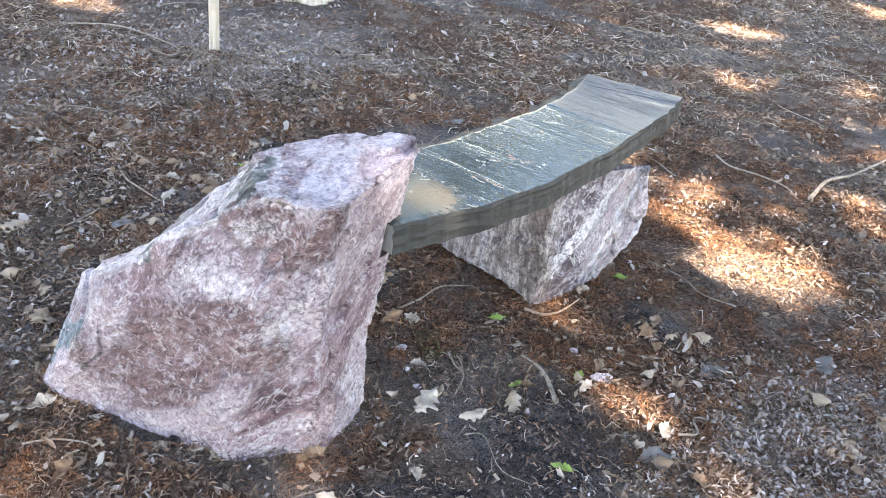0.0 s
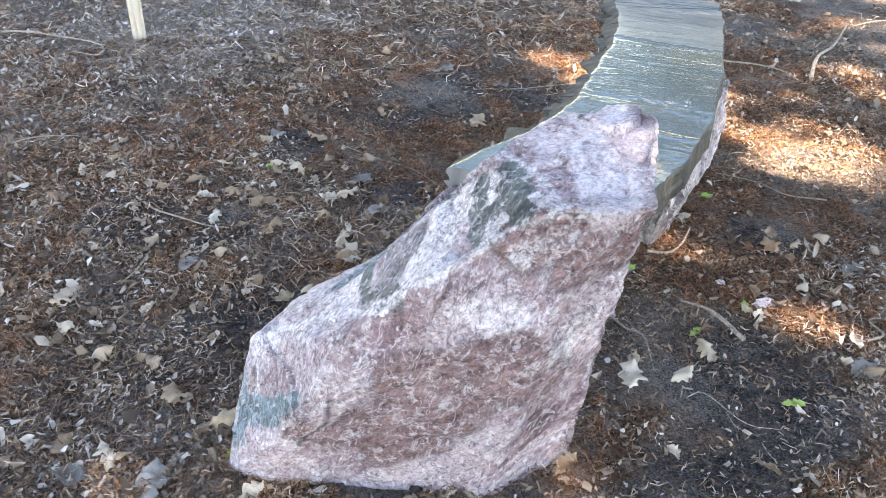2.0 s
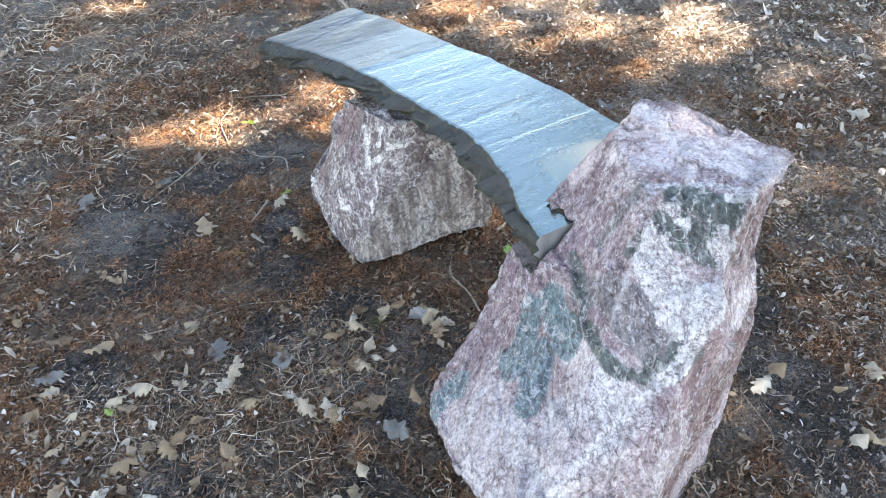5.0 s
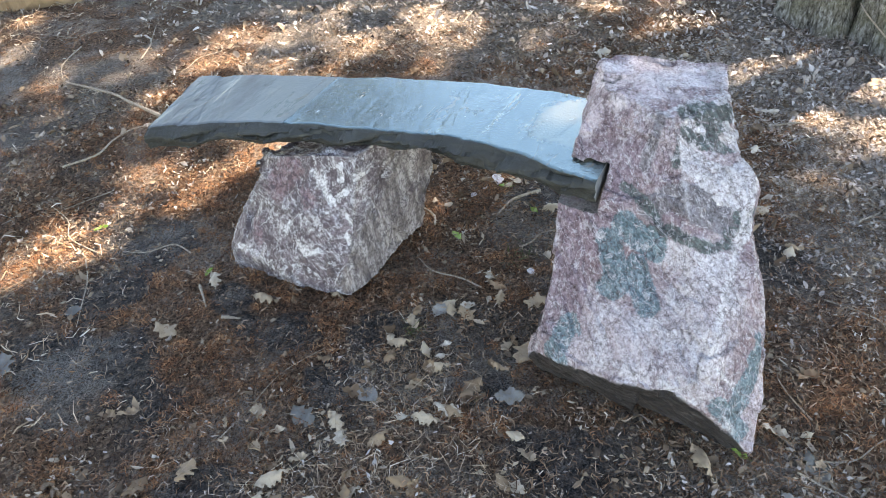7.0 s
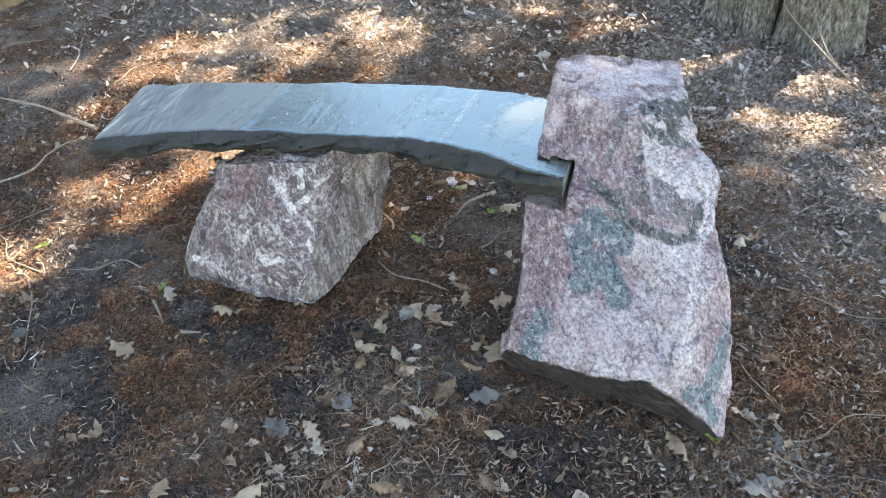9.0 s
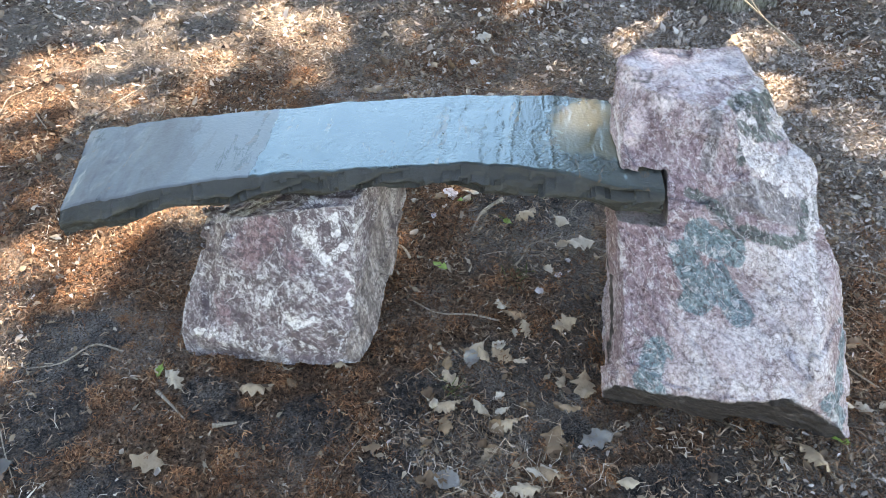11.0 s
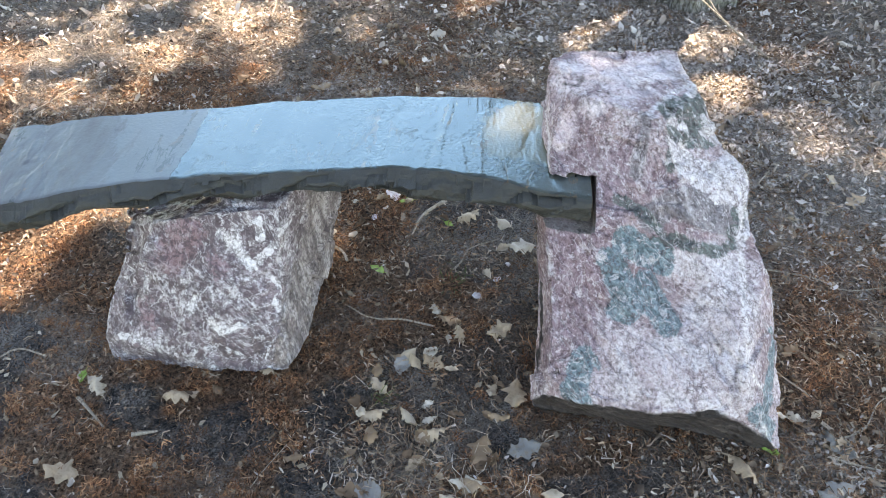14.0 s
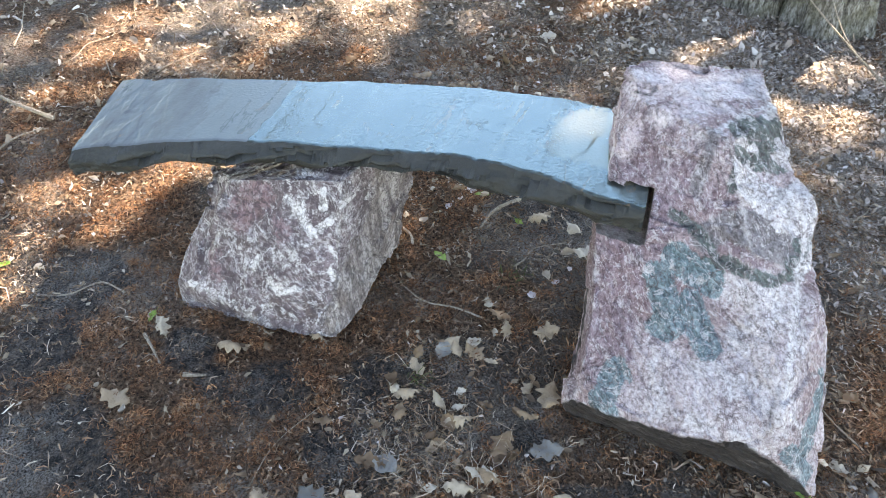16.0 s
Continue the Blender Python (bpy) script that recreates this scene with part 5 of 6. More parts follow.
def strips(name, rng, x, y, length, width, lift, mat, label, tangle=0.5, bow=0.18, h=None):
    """Thin bent strips, strewn: needles, straw and stalks."""
    n = len(x)
    ang = rng.uniform(0, math.tau, n)
    L, W = length(n)[:, None], width(n)[:, None]
    d = np.stack([np.cos(ang), np.sin(ang), rng.normal(0, tangle * 0.35, n)], -1)
    side = np.stack([-np.sin(ang), np.cos(ang), rng.normal(0, 0.7, n)], -1)
    kink = side * rng.normal(0, bow, n)[:, None]
    mid = rng.uniform(-0.2, 0.2, n)[:, None]
    heap = np.clip(field(x, y, 8.5, 3.3) - 0.35, 0, 0.5) * 2
    c = np.stack([x, y, ground_z(x, y) + 0.003 + (lift * (0.25 + 0.75 * heap) * rng.random(n) if h is None else h)], -1)
    a, b, e = c - d * L * 0.5, c + d * L * mid + kink * L, c + d * L * 0.5
    v = np.stack([a - side * W * 0.4, a + side * W * 0.4, b - side * W * 0.5, b + side * W * 0.5, e - side * W * 0.2, e + side * W * 0.2], 1)
    v[..., 2] = np.maximum(v[..., 2], ground_z(v[..., 0], v[..., 1]) + 0.001)
    q = (np.arange(n) * 6)[:, None, None] + np.array([[0, 1, 3, 2], [2, 3, 5, 4]])[None]
    return tagged(new(name, quads_mesh(name, v.reshape(-1, 3), q.reshape(-1, 4), mat)), label, "litter", kind="stuff")


def crumbs(name, rng, x, y, size, lift, mat, label, slim=0.33, flat=0.6):
    """Tiny tilted chips of soil, bark and leaf."""
    n = len(x)
    c = np.stack([x, y, ground_z(x, y) + 0.003 + lift * rng.random(n)], -1)
    u = rng.normal(size=(n, 3)) * np.array([1, 1, flat])
    u /= np.linalg.norm(u, axis=1)[:, None]
    w = np.cross(u, rng.normal(size=(n, 3)) * np.array([flat, flat, 1]))
    w /= np.linalg.norm(w, axis=1)[:, None]
    k = size(n)[:, None]
    t = w * k * (slim * rng.uniform(0.5, 1.4, n))[:, None]
    e, g = rng.uniform(-0.35, 0.35, (2, n, 1))
    v = np.stack([c - u * k * 0.5, c + t + u * k * e, c + u * k * 0.5, c - t + u * k * g], 1)
    v[..., 2] = np.maximum(v[..., 2], ground_z(v[..., 0], v[..., 1]) + 0.001)
    v = v.reshape(-1, 3)
    return tagged(new(name, quads_mesh(name, v, np.arange(4 * n).reshape(-1, 4), mat)), label, "litter", kind="stuff")


def flakes(name, rng, x, y, size, lift, mat, label, curl=0.5):
    """Small torn, curled leaf pieces."""
    n = len(x)
    ang, tilt = rng.uniform(0, math.tau, n), rng.normal(0, 0.5, n)
    s = size(n)
    u = np.stack([np.cos(ang), np.sin(ang), np.sin(tilt)], -1) * s[:, None]
    w = np.stack([-np.sin(ang), np.cos(ang), rng.normal(0, 0.6, n)], -1) * (s * rng.uniform(0.2, 0.6, n))[:, None]
    up = np.stack([0 * x, 0 * x, s * rng.normal(0.0, curl, n)], -1)
    c = np.stack([x, y, ground_z(x, y) + 0.006 + lift * rng.random(n)], -1)
    grid = []
    for a in (-0.5, 0.0, 0.5):
        for b in (-0.5, 0.0, 0.5):
            k = (1.0 - 0.6 * (abs(a) * 2) ** 1.5) * b + rng.normal(0, 0.13, n)
            grid.append(c + u * (a + rng.normal(0, 0.12, n))[:, None] + w * k[:, None] * 1.3 + up * (a * a + b * b - 0.15) + np.stack([0 * x, 0 * x, s * rng.normal(0, 0.09, n)], -1))
    v = np.stack(grid, 1)
    v[..., 2] = np.maximum(v[..., 2], ground_z(v[..., 0], v[..., 1]) + 0.002)
    q = (np.arange(n) * 9)[:, None, None] + np.array([[0, 1, 4, 3], [1, 2, 5, 4], [3, 4, 7, 6], [4, 5, 8, 7]])[None]
    return tagged(new(name, quads_mesh(name, v.reshape(-1, 3), q.reshape(-1, 4), mat)), label, "litter", kind="stuff")


def thin(rng, x, y, f, seed, lo, hi):
    """Keeps places where the clumpy field is high."""
    p = np.clip((field(x, y, f, seed) - lo) / (hi - lo), 0.04, 1)
    k = rng.random(len(x)) < p
    return x[k], y[k]


def small(x, y):
    """Leaf pieces lie trodden finer round the bench."""
    return np.clip(0.58 + 0.4 * (np.hypot(x - 0.2, y - 1.9) - 0.8), 0.58, 1)


rng = np.random.default_rng(11)
STRAW_HEAPS = ((-0.66, 2.22, 0.07, 260), (-0.40, 2.02, 0.09, 300), (-0.72, 2.42, 0.10, 260), (-0.62, 2.0, 0.12, 200))
# fuzzy tangled clumps of rust needles, thickest where they gathered
for reach, count, per, grow in (("near", 6400, 46, 1.0), ("far", 6000, 24, 1.5)):
    cx, cy = spots(rng, count, reach)
    k = rng.random(len(cx)) < 0.04 + 0.96 * rustiness(cx, cy) ** 1.3
    cx, cy = cx[k], cy[k]
    r = rng.uniform(0.012, 0.042, len(cx)) * grow
    m = np.repeat(np.arange(len(cx)), (per * (0.4 + 1.2 * rng.random(len(cx)))).astype(int))
    dx, dy = rng.normal(0, 0.6, len(m)), rng.normal(0, 0.6, len(m))
    x, y = cx[m] + dx * r[m], cy[m] + dy * r[m]
    h = r[m] * 0.55 * np.exp(-dx * dx - dy * dy) * rng.random(len(m)) ** 0.6
    ok = ~blocked(x, y)
    x, y, h = x[ok], y[ok], h[ok]
    strips("needle_litter", rng, x, y, lambda n: rng.uniform(0.005, 0.017, n) * grow, lambda n: rng.uniform(0.0007, 0.0017, n) * grow, 0.02, M_NEEDLE, "rust-brown tangles of dry needles and cedar bits", 1.6, 0.30, h)
# ragged shreds of every brown between the clumps
for reach, count, grow in (("near", 190000, 0.85), ("far", 116000, 1.8)):
    x, y = thin(rng, *spots(rng, count, reach), 4.3, 1.7, 0.0, 0.5)
    keep = rng.random(len(x)) < (1 - 0.7 * np.minimum(front(x, y), 1)) * (1 - 0.3 * rustiness(x, y))
    x, y = x[keep], y[keep]
    strips("plant_shreds", rng, x, y, lambda n: 0.006 + 0.024 * rng.random(n) ** 1.7 * grow, lambda n: 0.0009 + 0.0036 * rng.random(n) ** 2.5 * grow, 0.018, M_SHRED, "brown and olive shreds of dead plants", 0.9, 0.28)
for reach, count, grow in (("near", 2600, 1.0), ("far", 24000, 1.25)):
    x, y = thin(rng, *spots(rng, count, reach), 3.1, 5.2, 0.2, 0.6)
    strips("straw_litter", rng, x, y, lambda n: rng.uniform(0.015, 0.065, n) * grow, lambda n: rng.uniform(0.0006, 0.0014, n) * grow, 0.016, M_STRAW, "tan dry stalks and grass straw", 0.6, 0.16)
for reach, count, grow in (("near", 7000, 1.0), ("far", 32000, 1.3)):
    x, y = thin(rng, *spots(rng, count, reach), 1.9, 2.3, 0.25, 0.7)
    flakes("leaf_crumbs", rng, x, y, lambda n: 0.006 + 0.026 * rng.random(n) ** 2.6 * grow, 0.012, M_FLAKE, "torn brown and tan pieces of dead leaves", 0.9)
x, y = rng.uniform(-1.2, 6.0, 110000), rng.uniform(-4.0, 2.9, 110000)
keep = rng.random(110000) < np.exp(-np.maximum(np.hypot(x - 1.8, y - 0.4) - 2.2, 0) * 1.3) * 0.9 / (1 + np.exp(-4.5 * ((x - 0.72) + 0.8 * (0.95 - y) - 0.9 * (field(x, y, 3.3, 0.9) - 0.35))))
x, y = x[keep], y[keep]
k = rng.random(len(x))
some = k < 0.72
flakes("leaf_bed", rng, x[some], y[some], lambda n: (0.005 + 0.032 * rng.random(n) ** 3.4) * small(x[some], y[some]), 0.020, M_BED, "bed of tan and grey curled dead leaves", 0.55)
some = np.repeat(np.nonzero(k > 0.25)[0], 2)
strips("leaf_bed_straw", rng, x[some] + rng.normal(0, 0.03, len(some)), y[some] + rng.normal(0, 0.03, len(some)), lambda n: rng.uniform(0.007, 0.032, n), lambda n: rng.uniform(0.0008, 0.0026, n), 0.028, M_HAY, "tan needles and stalks among dead leaves", 1.0, 0.22)
x, y = rng.uniform(-5.0, 6.5, 160000), 2.75 + 6.6 * rng.random(160000)
keep = rng.random(160000) < np.exp(-np.hypot(np.maximum(np.abs(x - 0.6) - 3.2, 0), np.maximum(y - 6.5, 0)) * 1.3) * np.clip((y - 2.75) / 1.0, 0, 1)
x, y = x[keep], y[keep]
x, y = thin(rng, x, y, 1.7, 4.1, 0.2, 0.6)
strips("straw_bed", rng, x, y, lambda n: rng.uniform(0.015, 0.07, n), lambda n: rng.uniform(0.0015, 0.0038, n), 0.025, M_STRAW, "bed of tan dry straw and needles", 0.9, 0.2)
for cx, cy, rx, ry, count in ((-1.8, 3.2, 0.5, 0.45, 6000), (0.30, 0.35, 0.4, 0.3, 7000), (0.85, -0.05, 0.45, 0.35, 9000), (0.80, 1.38, 0.16, 0.16, 2600), (-0.10, 0.40, 0.5, 0.35, 9000), (-1.0, 3.75, 0.6, 0.45, 7000), (0.95, 1.42, 0.22, 0.18, 1500), (1.75, 1.8, 0.35, 0.5, 4000)):
    x, y = rng.normal(cx, rx, count), rng.normal(cy, ry, count)
    ok = ~blocked(x, y)
    strips("bleached_straw", rng, x[ok], y[ok], lambda n: rng.uniform(0.006, 0.028, n), lambda n: rng.uniform(0.0008, 0.0026, n), 0.02, M_HAY, "bleached grey straw and stalks", 0.7, 0.2)
# loose leaf scraps and shreds over the open ground beside the tall boulder
for cx, cy, rx, ry, count in ((-1.35, 2.1, 0.45, 0.6, 1300), (-1.0, 1.35, 0.25, 0.2, 400), (-1.6, 3.3, 0.5, 0.4, 700)):
    x, y = rng.normal(cx, rx, count), rng.normal(cy, ry, count)
    ok = ~blocked(x, y)
    flakes("leaf_scraps", rng, x[ok], y[ok], lambda n: 0.005 + 0.030 * rng.random(n) ** 3.2, 0.012, M_FLAKE, "torn tan and grey scraps of dead leaves", 0.5)
    x, y = rng.normal(cx, rx, count * 9), rng.normal(cy, ry, count * 9)
    ok = ~blocked(x, y)
    strips("leaf_scrap_straw", rng, x[ok], y[ok], lambda n: rng.uniform(0.008, 0.035, n), lambda n: rng.uniform(0.001, 0.0034, n), 0.018, M_SHRED, "brown shreds among leaf scraps", 0.9, 0.25)
for cx, cy, r, count in STRAW_HEAPS:
    x, y = rng.normal(cx, r, count), rng.normal(cy, r, count)
    ok = ~blocked(x, y)
    strips("straw_heap", rng, x[ok], y[ok], lambda n: rng.uniform(0.02, 0.07, n), lambda n: rng.uniform(0.0006, 0.0014, n), 0.03, M_STRAW, "loose heap of tan dry grass and stalks", 0.8, 0.2)
for cx, cy, r, count in ((0.80, 1.42, 0.20, 500), (-1.05, 3.65, 0.45, 2000), (0.0, 4.8, 0.5, 900), (-1.62, 2.82, 0.10, 160), (1.05, -0.02, 0.3, 600), (2.0, 0.8, 0.35, 600), (-0.45, 0.62, 0.28, 500), (0.62, 1.15, 0.2, 300),
                         (0.78, 2.66, 0.14, 400), (0.95, 1.40, 0.14, 420), (1.15, 1.80, 0.22, 420), (-0.92, 1.36, 0.12, 200), (-1.2, 4.0, 0.3, 700), (2.3, 5.5, 0.5, 500), (-0.66, 3.65, 0.25, 400),
                         (0.80, 1.44, 0.10, 420), (0.96, 1.66, 0.10, 260), (-0.98, 1.28, 0.12, 420), (-1.15, 1.45, 0.12, 260), (-1.75, 3.3, 0.4, 1300), (0.3, 0.35, 0.35, 3600), (1.6, 1.5, 0.4, 1500), (0.9, 0.0, 0.35, 3000), (-0.15, 0.40, 0.38, 5200), (0.7, -0.15, 0.45, 4000), (1.25, -0.1, 0.35, 3000), (0.2, 0.1, 0.45, 4000), (0.97, 1.50, 0.07, 900), (0.86, 1.39, 0.08, 1100), (0.75, 1.26, 0.08, 1000), (0.66, 1.12, 0.10, 900), (-0.95, 2.35, 0.30, 1800), (-0.9, 3.2, 0.35, 1800)):
    x, y = rng.normal(cx, r, count), rng.normal(cy, r, count)
    ok = ~blocked(x, y)
    x, y = x[ok], y[ok]
    flakes("ash_flakes", rng, x, y, lambda n: (0.003 + 0.020 * rng.random(n) ** 2.8) * small(x, y), 0.012, M_ASH, "patch of bleached grey leaf scraps", 0.4)
for reach, count, grow in (("near", 118000, 1.0), ("far", 100000, 1.5)):
    x, y = thin(rng, *spots(rng, count, reach), 5.1, 6.1, 0.25, 0.75)
    keep = rng.random(len(x)) < (1 - 0.75 * np.minimum(front(x, y), 1)) * (1 - 0.45 * rustiness(x, y))
    x, y = x[keep], y[keep]
    crumbs("litter_bits", rng, x, y, lambda n: 0.003 + 0.022 * rng.random(n) ** 3.0 * grow, 0.012, M_BIT, "mixed brown and tan bits of litter", 0.22, 0.4)
x, y = spots(rng, 9000, "near")
crumbs("soil_crumbs", rng, x, y, lambda n: 0.002 + 0.009 * rng.random(n) ** 2, 0.005, M_CHIP, "dark crumbs of soil and bark")


# ---- whole leaves and twigs ----
def leaf_mesh(name, length, lobes, mat, seed, width=0.42, curl=0.25):
    """A curled dead leaf with stalk: lobed like oak, or plain oval."""
    r = random.Random(seed)
    rows, cols = 15, 5
    verts, faces = [], []
    for i in range(rows):
        t = i / (rows - 1)
        w = math.sin(math.pi * min(1, t * 0.96 + 0.04)) ** (0.8 if lobes else 1.25) * width
        if lobes:
            w *= 0.50 + 0.62 * abs(math.sin(lobes * math.pi * t + 0.4)) * (0.7 + 0.6 * r.random())
        torn = (r.uniform(0.7, 1.1), r.uniform(0.7, 1.1))
        for j in range(cols):
            s = (2 * j / (cols - 1) - 1) * torn[j > cols // 2]
            tip = 0.08 * abs(s) if lobes else 0.0
            z = curl * (0.55 * s * s * w + 0.5 * (t - 0.5) ** 2) + 0.025 * r.uniform(-1, 1) + 0.07 * math.sin(7 * t + 2 * s + seed)
            verts.append(Vector(((t - 0.5 + tip) * length, s * w * length * 0.5, z * length)))
    for i in range(rows - 1):
        for j in range(cols - 1):
            a = i * cols + j
            faces.append((a, a + 1, a + cols + 1, a + cols))
    k = len(verts)
    mid = cols // 2
    base = verts[mid]
    for i in range(3):
        for sgn in (-1, 1):
            verts.append(base + Vector((-0.14 * length * i, sgn * 0.010 * length, 0.02 * length * i * i)))
    faces += [(k, k + 2, k + 3, k + 1), (k + 2, k + 4, k + 5, k + 3)]
    low_z = min(v.z for v in verts)
    return mesh_of(name, [v - Vector((0, 0, low_z)) for v in verts], faces, mat, True)


KINDS = [leaf_mesh("fallen_leaf", 0.095, 3.5, M_LEAF, 1, 0.75, -0.25), leaf_mesh("fallen_leaf", 0.08, 3.0, M_LEAF, 2, 0.6, 0.35), leaf_mesh("fallen_leaf", 0.07, 0, M_LEAF, 3, 0.6, -0.6),
         leaf_mesh("fallen_leaf", 0.06, 0, M_LEAF, 4, 0.7, 0.9), leaf_mesh("fallen_leaf", 0.10, 4.0, M_LEAF, 5, 0.55, -0.5), leaf_mesh("fallen_leaf", 0.05, 0, M_LEAF, 6, 0.5, 0.4)]
LABELS = ["dry tan oak leaf lying on the litter", "curled tan dry oak leaf", "pale dry oval leaf", "curled grey-tan dead leaf", "crumpled brown oak leaf", "small pale dry leaf"]


def lay_leaf(kind, x, y, turn, size=1.0, tip=0.0, mesh=None, label=None):
    ob = new("fallen_leaf", mesh or KINDS[kind])
    ob.matrix_world = pose(x, y, float(ground_z(x, y)) + 0.008, tip, random.uniform(-12, 12), turn) @ Matrix.Scale(size, 4)
    return tagged(ob, label or LABELS[kind], "leaf", "fallen leaves")


random.seed(21)
HEAPS = ((-0.42, 1.95, 0.13, 36), (-0.70, 2.33, 0.15, 36), (0.05, 2.0, 0.35, 16), (1.6, 1.0, 0.5, 20), (1.2, 0.4, 0.5, 10), (-0.2, 0.6, 0.5, 12), (-1.25, 2.2, 0.4, 16), (-0.95, 1.5, 0.22, 10), (0.6, 1.2, 0.4, 16))
for hx, hy, hr, count in HEAPS:
    for _ in range(count):
        x, y = random.gauss(hx, hr), random.gauss(hy, hr)
        if not blocked(x, y):
            lay_leaf(random.randrange(6), x, y, random.uniform(0, 360), random.uniform(0.35, 0.9), random.uniform(-22, 22))
for _ in range(50):
    x, y = random.uniform(-2.2, 2.4), random.uniform(-0.2, 4.2)
    if not blocked(x, y):
        lay_leaf(random.randrange(6), x, y, random.uniform(0, 360), random.uniform(0.4, 0.8), random.uniform(-30, 30))

# the larger leaves that stand out: kind, place, turn, size
for k, x, y, a, z in ((0, -0.207, 1.83, 20, 1.0), (0, -0.47, 1.885, 120, 1.25), (2, -0.304, 1.97, 10, 1.1), (4, -0.38, 1.949, 75, 1.1), (2, -0.233, 2.047, 200, 0.9), (3, -0.416, 2.013, 30, 1.1),
                      (2, 0.029, 2.288, 15, 0.9), (2, -0.177, 1.868, 0, 1.1), (4, -0.534, 1.954, 40, 1.2), (0, -0.207, 1.629, 70, 1.1), (4, -0.159, 1.723, 160, 0.9), (0, 0.004, 1.394, 60, 1.3),
                      (2, 0.70, 1.758, 10, 1.4), (2, 0.922, 1.528, 330, 1.5), (0, 1.058, 1.458, 60, 1.2), (2, 0.519, 1.293, 0, 1.3), (1, -0.669, 1.093, 90, 1.1), (1, -0.795, 1.26, 40, 1.2),
                      (4, -0.653, 3.295, 20, 1.1), (0, -0.201, 3.283, 90, 1.0), (3, -1.041, 2.388, 110, 1.1), (2, -0.828, 2.459, 170, 1.0), (2, -0.549, 3.129, 160, 1.0), (2, 0.533, 1.579, 20, 1.0),
                      (0, -1.208, 1.918, 50, 1.2), (2, -0.094, 1.054, 330, 1.5), (2, -0.243, 0.884, 320, 1.3), (3, -0.998, 2.364, 10, 1.2), (5, -0.302, 2.765, 30, 1.4), (2, -0.759, 1.893, 20, 1.2),
                      (2, -0.84, 2.024, 340, 1.2), (4, -0.535, 2.016, 70, 1.1), (2, -1.149, 2.454, 60, 1.2), (1, 0.929, 1.353, 0, 1.3), (3, 0.585, 1.254, 120, 1.2), (1, -0.211, 1.2, 210, 1.2),
                      (4, -0.497, 2.227, 15, 1.1), (1, -0.313, 2.725, 90, 1.0), (2, -0.228, 0.861, 60, 1.2), (1, -0.907, 1.217, 140, 1.1), (3, 0.41, 1.60, 80, 1.2), (4, -0.567, 2.135, 120, 1.0)):
    lay_leaf(k, x, y, a, z * 0.64, random.uniform(-15, 15))

# weathered blue-grey leaves pressed into the damp soil
M_GREY = leaf_mat("grey_leaf", [(0.0, (0.11, 0.106, 0.102)), (0.5, (0.18, 0.172, 0.165)), (1.0, (0.29, 0.28, 0.27))], 0.8)
GREY = [leaf_mesh("fallen_leaf", 0.075, 0, M_GREY, 13, 0.75, 0.3), leaf_mesh("fallen_leaf", 0.085, 3.0, M_GREY, 14, 0.7, -0.2)]
for i, (x, y, a, z) in enumerate(((-0.42, 2.14, 20, 1.0), (-0.52, 1.80, 70, 0.9), (-0.17, 1.90, 140, 0.8), (-0.45, 2.30, 30, 1.0), (0.50, 1.30, 200, 1.1), (0.99, 1.67, 60, 1.0), (0.17, 2.93, 90, 0.9), (-0.02, 3.08, 10, 1.0),
                                 (-0.92, 1.99, 50, 0.9), (-0.66, 2.62, 120, 0.9), (0.70, 1.62, 10, 0.9), (-0.97, 1.33, 80, 1.1), (-1.12, 1.38, 160, 1.0), (-0.90, 1.22, 0, 1.0))):
    lay_leaf(0, x, y, a, z, random.uniform(-10, 10), GREY[i % 2], "weathered blue-grey leaf pressed on damp soil")


def stone_chip(x, y, size, turn, seed):
    """A flat broken flake of pale lilac marble."""
    bm = bmesh.new()
    bmesh.ops.create_icosphere(bm, subdivisions=3, radius=1.0)
    for v in bm.verts:
        d = v.co.normalized()
        v.co = Vector((d.x * size, d.y * size * 0.7, d.z * size * 0.32)) * (0.8 + 0.5 * noise.noise(d * 1.9 + Vector((seed, 0, 0))) + 0.1 * noise.noise(d * 6))
    me = bpy.data.meshes.new("stone_chip")
    bm.to_mesh(me)
    bm.free()
    me.materials.append(M_CHALK)
    ob = new("stone_chip", me)
    ob.matrix_world = pose(x, y, float(ground_z(x, y)) + size * 0.2, random.uniform(-12, 12), random.uniform(-12, 12), turn)
    return tagged(ob, "small pale lilac chip of broken marble", "stone", "stone chips")


M_CHALK = wood("pale_lilac_marble", (0.42, 0.37, 0.40), (0.72, 0.68, 0.70), 9)
for i, (x, y, z) in enumerate(((0.42, 1.56, 0.030), (-0.07, 1.60, 0.018), (-0.05, 1.52, 0.014), (0.36, 1.66, 0.014), (-0.02, 1.46, 0.012), (0.58, 2.18, 0.012))):
    stone_chip(x, y, z, 40 * i, 3.0 * i)

LEAF_GREEN = leaf_mesh("green_leaf", 0.05, 0, M_GREEN, 9, 0.6, 0.25)
for x, y, a in ((0.165, 1.768, 20), (0.36, 1.55, 70), (0.27, 2.54, 140), (-0.82, 1.365, 30), (0.21, 1.50, 200), (0.53, 2.05, 10), (-0.70, 2.42, 80), (0.62, 2.9, 120), (0.30, 1.25, 160)):
    lay_leaf(0, x, y, a, random.uniform(0.7, 1.0), 0, LEAF_GREEN, "small green leaf lying on the litter").name = "green_leaf"


def twig(pts, radius, label="thin dry bent twig"):
    bm = bmesh.new()
    p = spline([(a, b, float(ground_z(a, b)) + c) for a, b, c in pts], 14)
    tube(bm, p, [radius * (1 - 0.55 * i / 13) for i in range(14)], 6)
    me = bpy.data.meshes.new("twig")
    bm.to_mesh(me)
    bm.free()
    me.materials.append(M_TWIG)
    return tagged(new("twig", me), label, "twig", "fallen twigs")


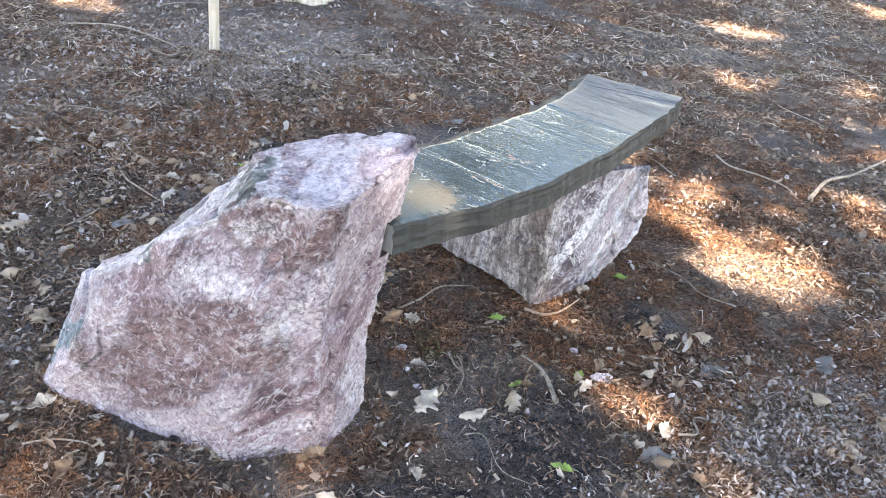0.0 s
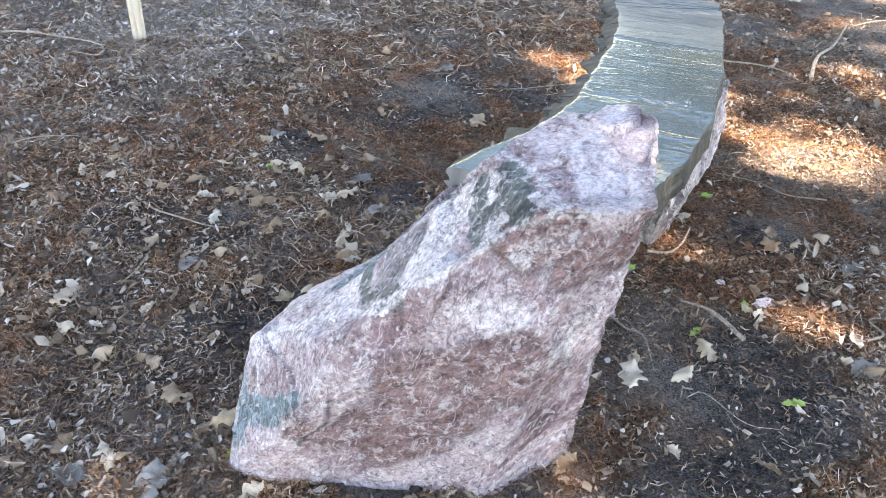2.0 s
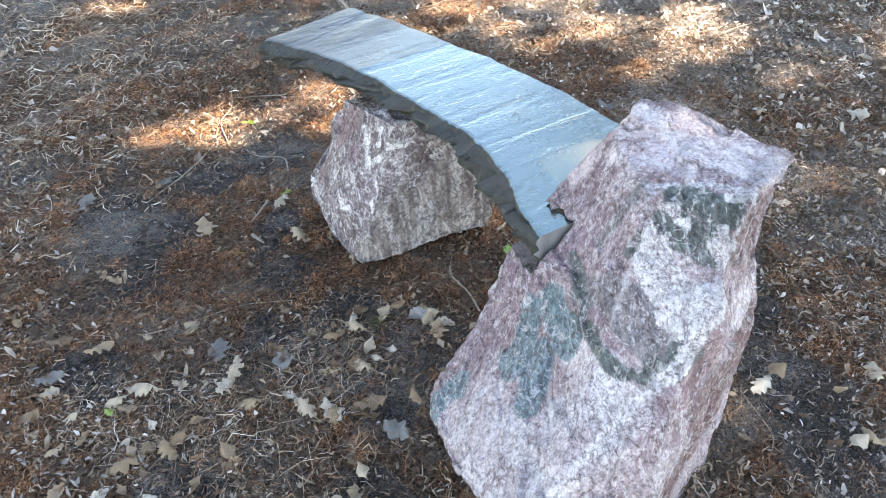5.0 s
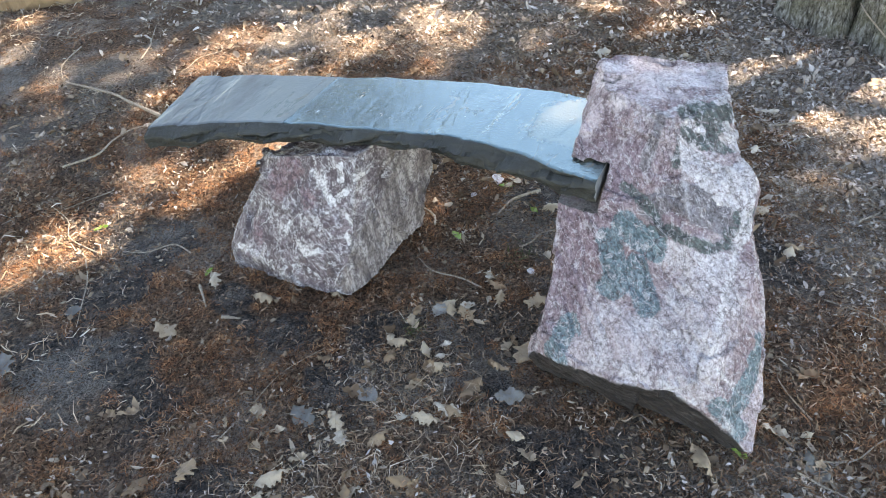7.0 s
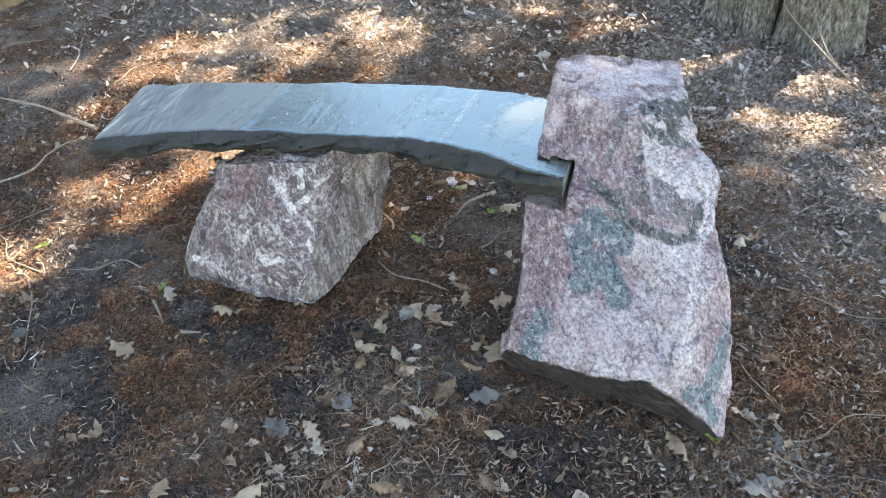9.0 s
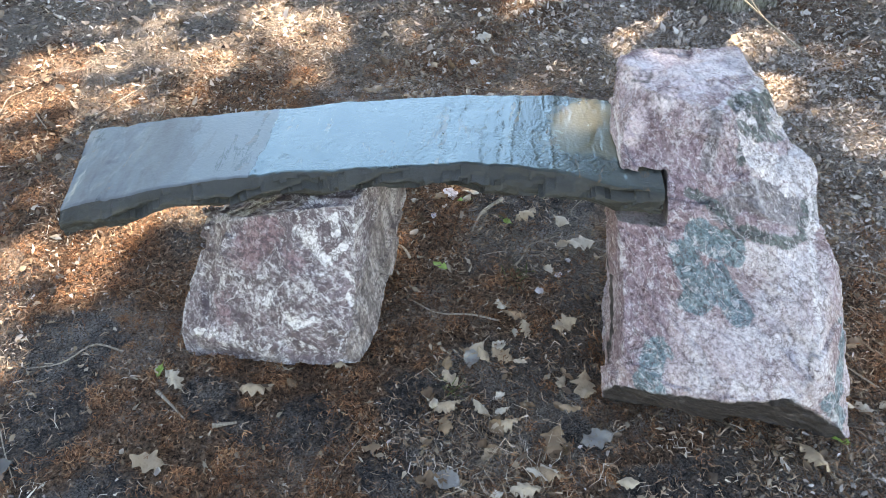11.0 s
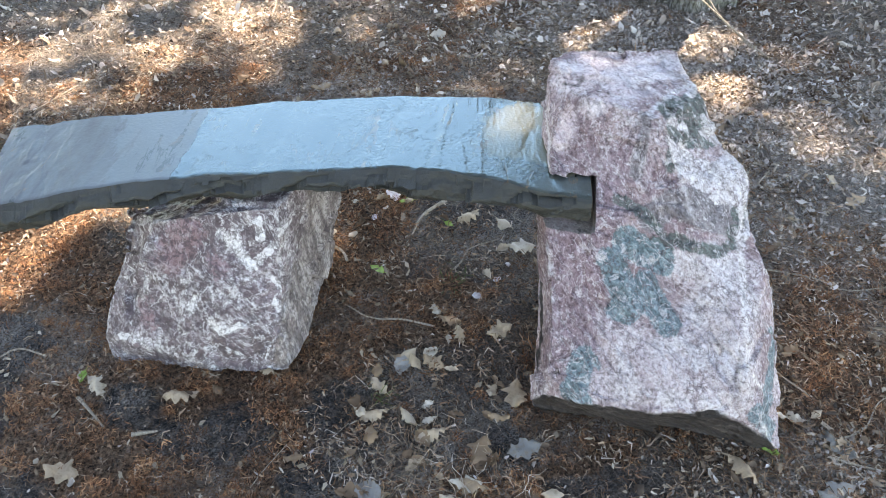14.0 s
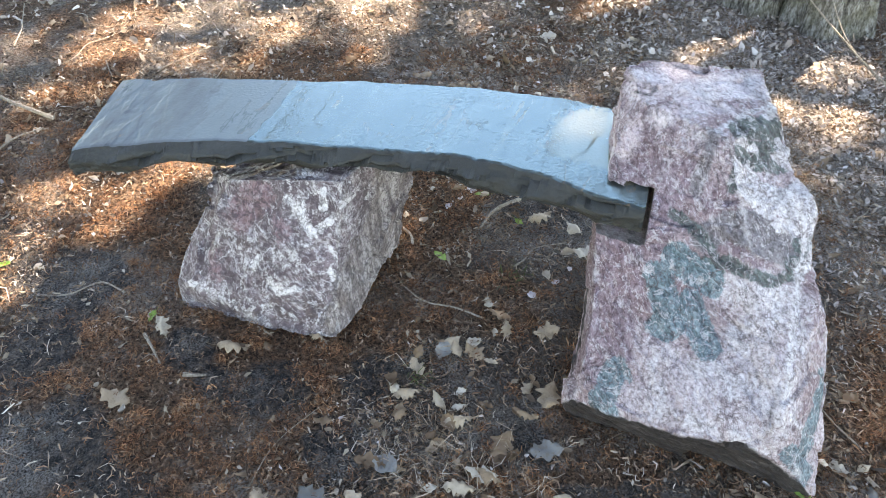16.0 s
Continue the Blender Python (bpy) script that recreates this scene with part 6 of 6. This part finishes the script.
for _ in range(70):
    x, y, a, L = random.uniform(-2.2, 2.6), random.uniform(-0.4, 5.0), random.uniform(0, math.tau), random.uniform(0.06, 0.2)
    if blocked(x, y):
        continue
    pts = [(x + math.cos(a) * L * s + math.sin(a) * random.gauss(0, 0.02), y + math.sin(a) * L * s + random.gauss(0, 0.02), 0.006 + random.random() * 0.012) for s in (-1, -0.3, 0.3, 1)]
    twig(pts, random.uniform(0.0015, 0.0035))

BENT = "pale dry bent twig lying on the litter"
twig([(1.056, 3.077, 0.02), (1.08, 2.95, 0.03), (1.18, 2.90, 0.02), (1.26, 2.83, 0.015), (1.275, 2.74, 0.01)], 0.0045, BENT)
twig([(1.31, 2.72, 0.02), (1.40, 2.83, 0.05), (1.54, 2.93, 0.05), (1.76, 3.15, 0.03)], 0.008, "thick pale forked dead branch")
twig([(0.239, 1.82, 0.015), (0.292, 1.81, 0.012), (0.34, 1.833, 0.015), (0.394, 1.89, 0.02)], 0.004, BENT)
twig([(-0.78, 1.156, 0.01), (-0.72, 1.169, 0.012), (-0.66, 1.168, 0.01), (-0.633, 1.155, 0.008)], 0.0025, BENT)
twig([(-1.069, 2.328, 0.01), (-1.013, 2.249, 0.012), (-0.949, 2.2, 0.012), (-0.876, 2.155, 0.01), (-0.821, 2.132, 0.01)], 0.0035, BENT)
twig([(-1.94, 3.75, 0.01), (-1.69, 3.77, 0.02), (-1.47, 3.68, 0.02), (-1.30, 3.55, 0.02), (-1.30, 3.44, 0.02), (-1.40, 3.50, 0.02)], 0.005, "long looping pale dry vine")
twig([(-1.017, 2.065, 0.01), (-1.045, 1.998, 0.012), (-1.081, 1.954, 0.01)], 0.003, BENT)
twig([(0.206, 2.567, 0.012), (0.156, 2.557, 0.014), (0.076, 2.543, 0.01)], 0.005, BENT)
twig([(0.461, 0.512, 0.012), (0.462, 0.42, 0.02), (0.46, 0.337, 0.012)], 0.004, BENT)
twig([(0.301, 1.448, 0.01), (0.274, 1.547, 0.014), (0.228, 1.615, 0.01)], 0.006, "dark curved twig lying on bare soil")
twig([(0.011, 2.497, 0.012), (-0.01, 2.446, 0.012)], 0.006, "short stub of pale dead twig")
twig([(0.45, -0.27, 0.01), (0.63, -0.22, 0.10), (0.88, -0.16, 0.23), (0.96, -0.15, 0.28)], 0.005, "thin bare stem leaning on the trunk")
twig([(0.55, -0.30, 0.01), (0.73, -0.25, 0.12), (0.86, -0.26, 0.22), (0.95, -0.31, 0.26)], 0.004, "thin bare stem leaning on the trunk")


M_GRASS = scatter_mat("grass_blades", [(0.0, (0.05, 0.07, 0.025)), (1.0, (0.12, 0.15, 0.055))], 0.6)


def grass_tuft(x, y, r, count):
    g = np.random.default_rng(int(1000 + x * 31 + y * 17))
    a = g.uniform(0, math.tau, count)
    px, py = x + g.normal(0, r * 0.5, count), y + g.normal(0, r * 0.5, count)
    base = np.stack([px, py, ground_z(px, py)], -1)
    lean = np.stack([np.cos(a), np.sin(a), g.uniform(0.4, 1.2, count)], -1) * g.uniform(0.008, 0.022, count)[:, None]
    side = np.stack([-np.sin(a), np.cos(a), 0 * a], -1) * 0.0013
    droop = np.stack([np.cos(a), np.sin(a), -0.4 + 0 * a], -1) * 0.006
    v = np.stack([base - side, base + side, base + lean + side * 0.8, base + lean - side * 0.8, base + lean * 1.5 + droop + side * 0.2, base + lean * 1.5 + droop - side * 0.2], 1)
    q = (np.arange(count) * 6)[:, None, None] + np.array([[0, 1, 2, 3], [3, 2, 4, 5]])[None]
    return tagged(new("grass_tuft", quads_mesh("grass_tuft", v.reshape(-1, 3), q.reshape(-1, 4), M_GRASS)), "small tuft of green grass in litter", "grass", "grass tufts", "stuff")


for gx1, gy1, gr, gc in ((1.75, 4.35, 0.07, 90), (0.02, 1.62, 0.05, 30), (-0.22, 1.98, 0.04, 18), (0.95, 1.45, 0.03, 16)):
    grass_tuft(gx1, gy1, gr, gc)
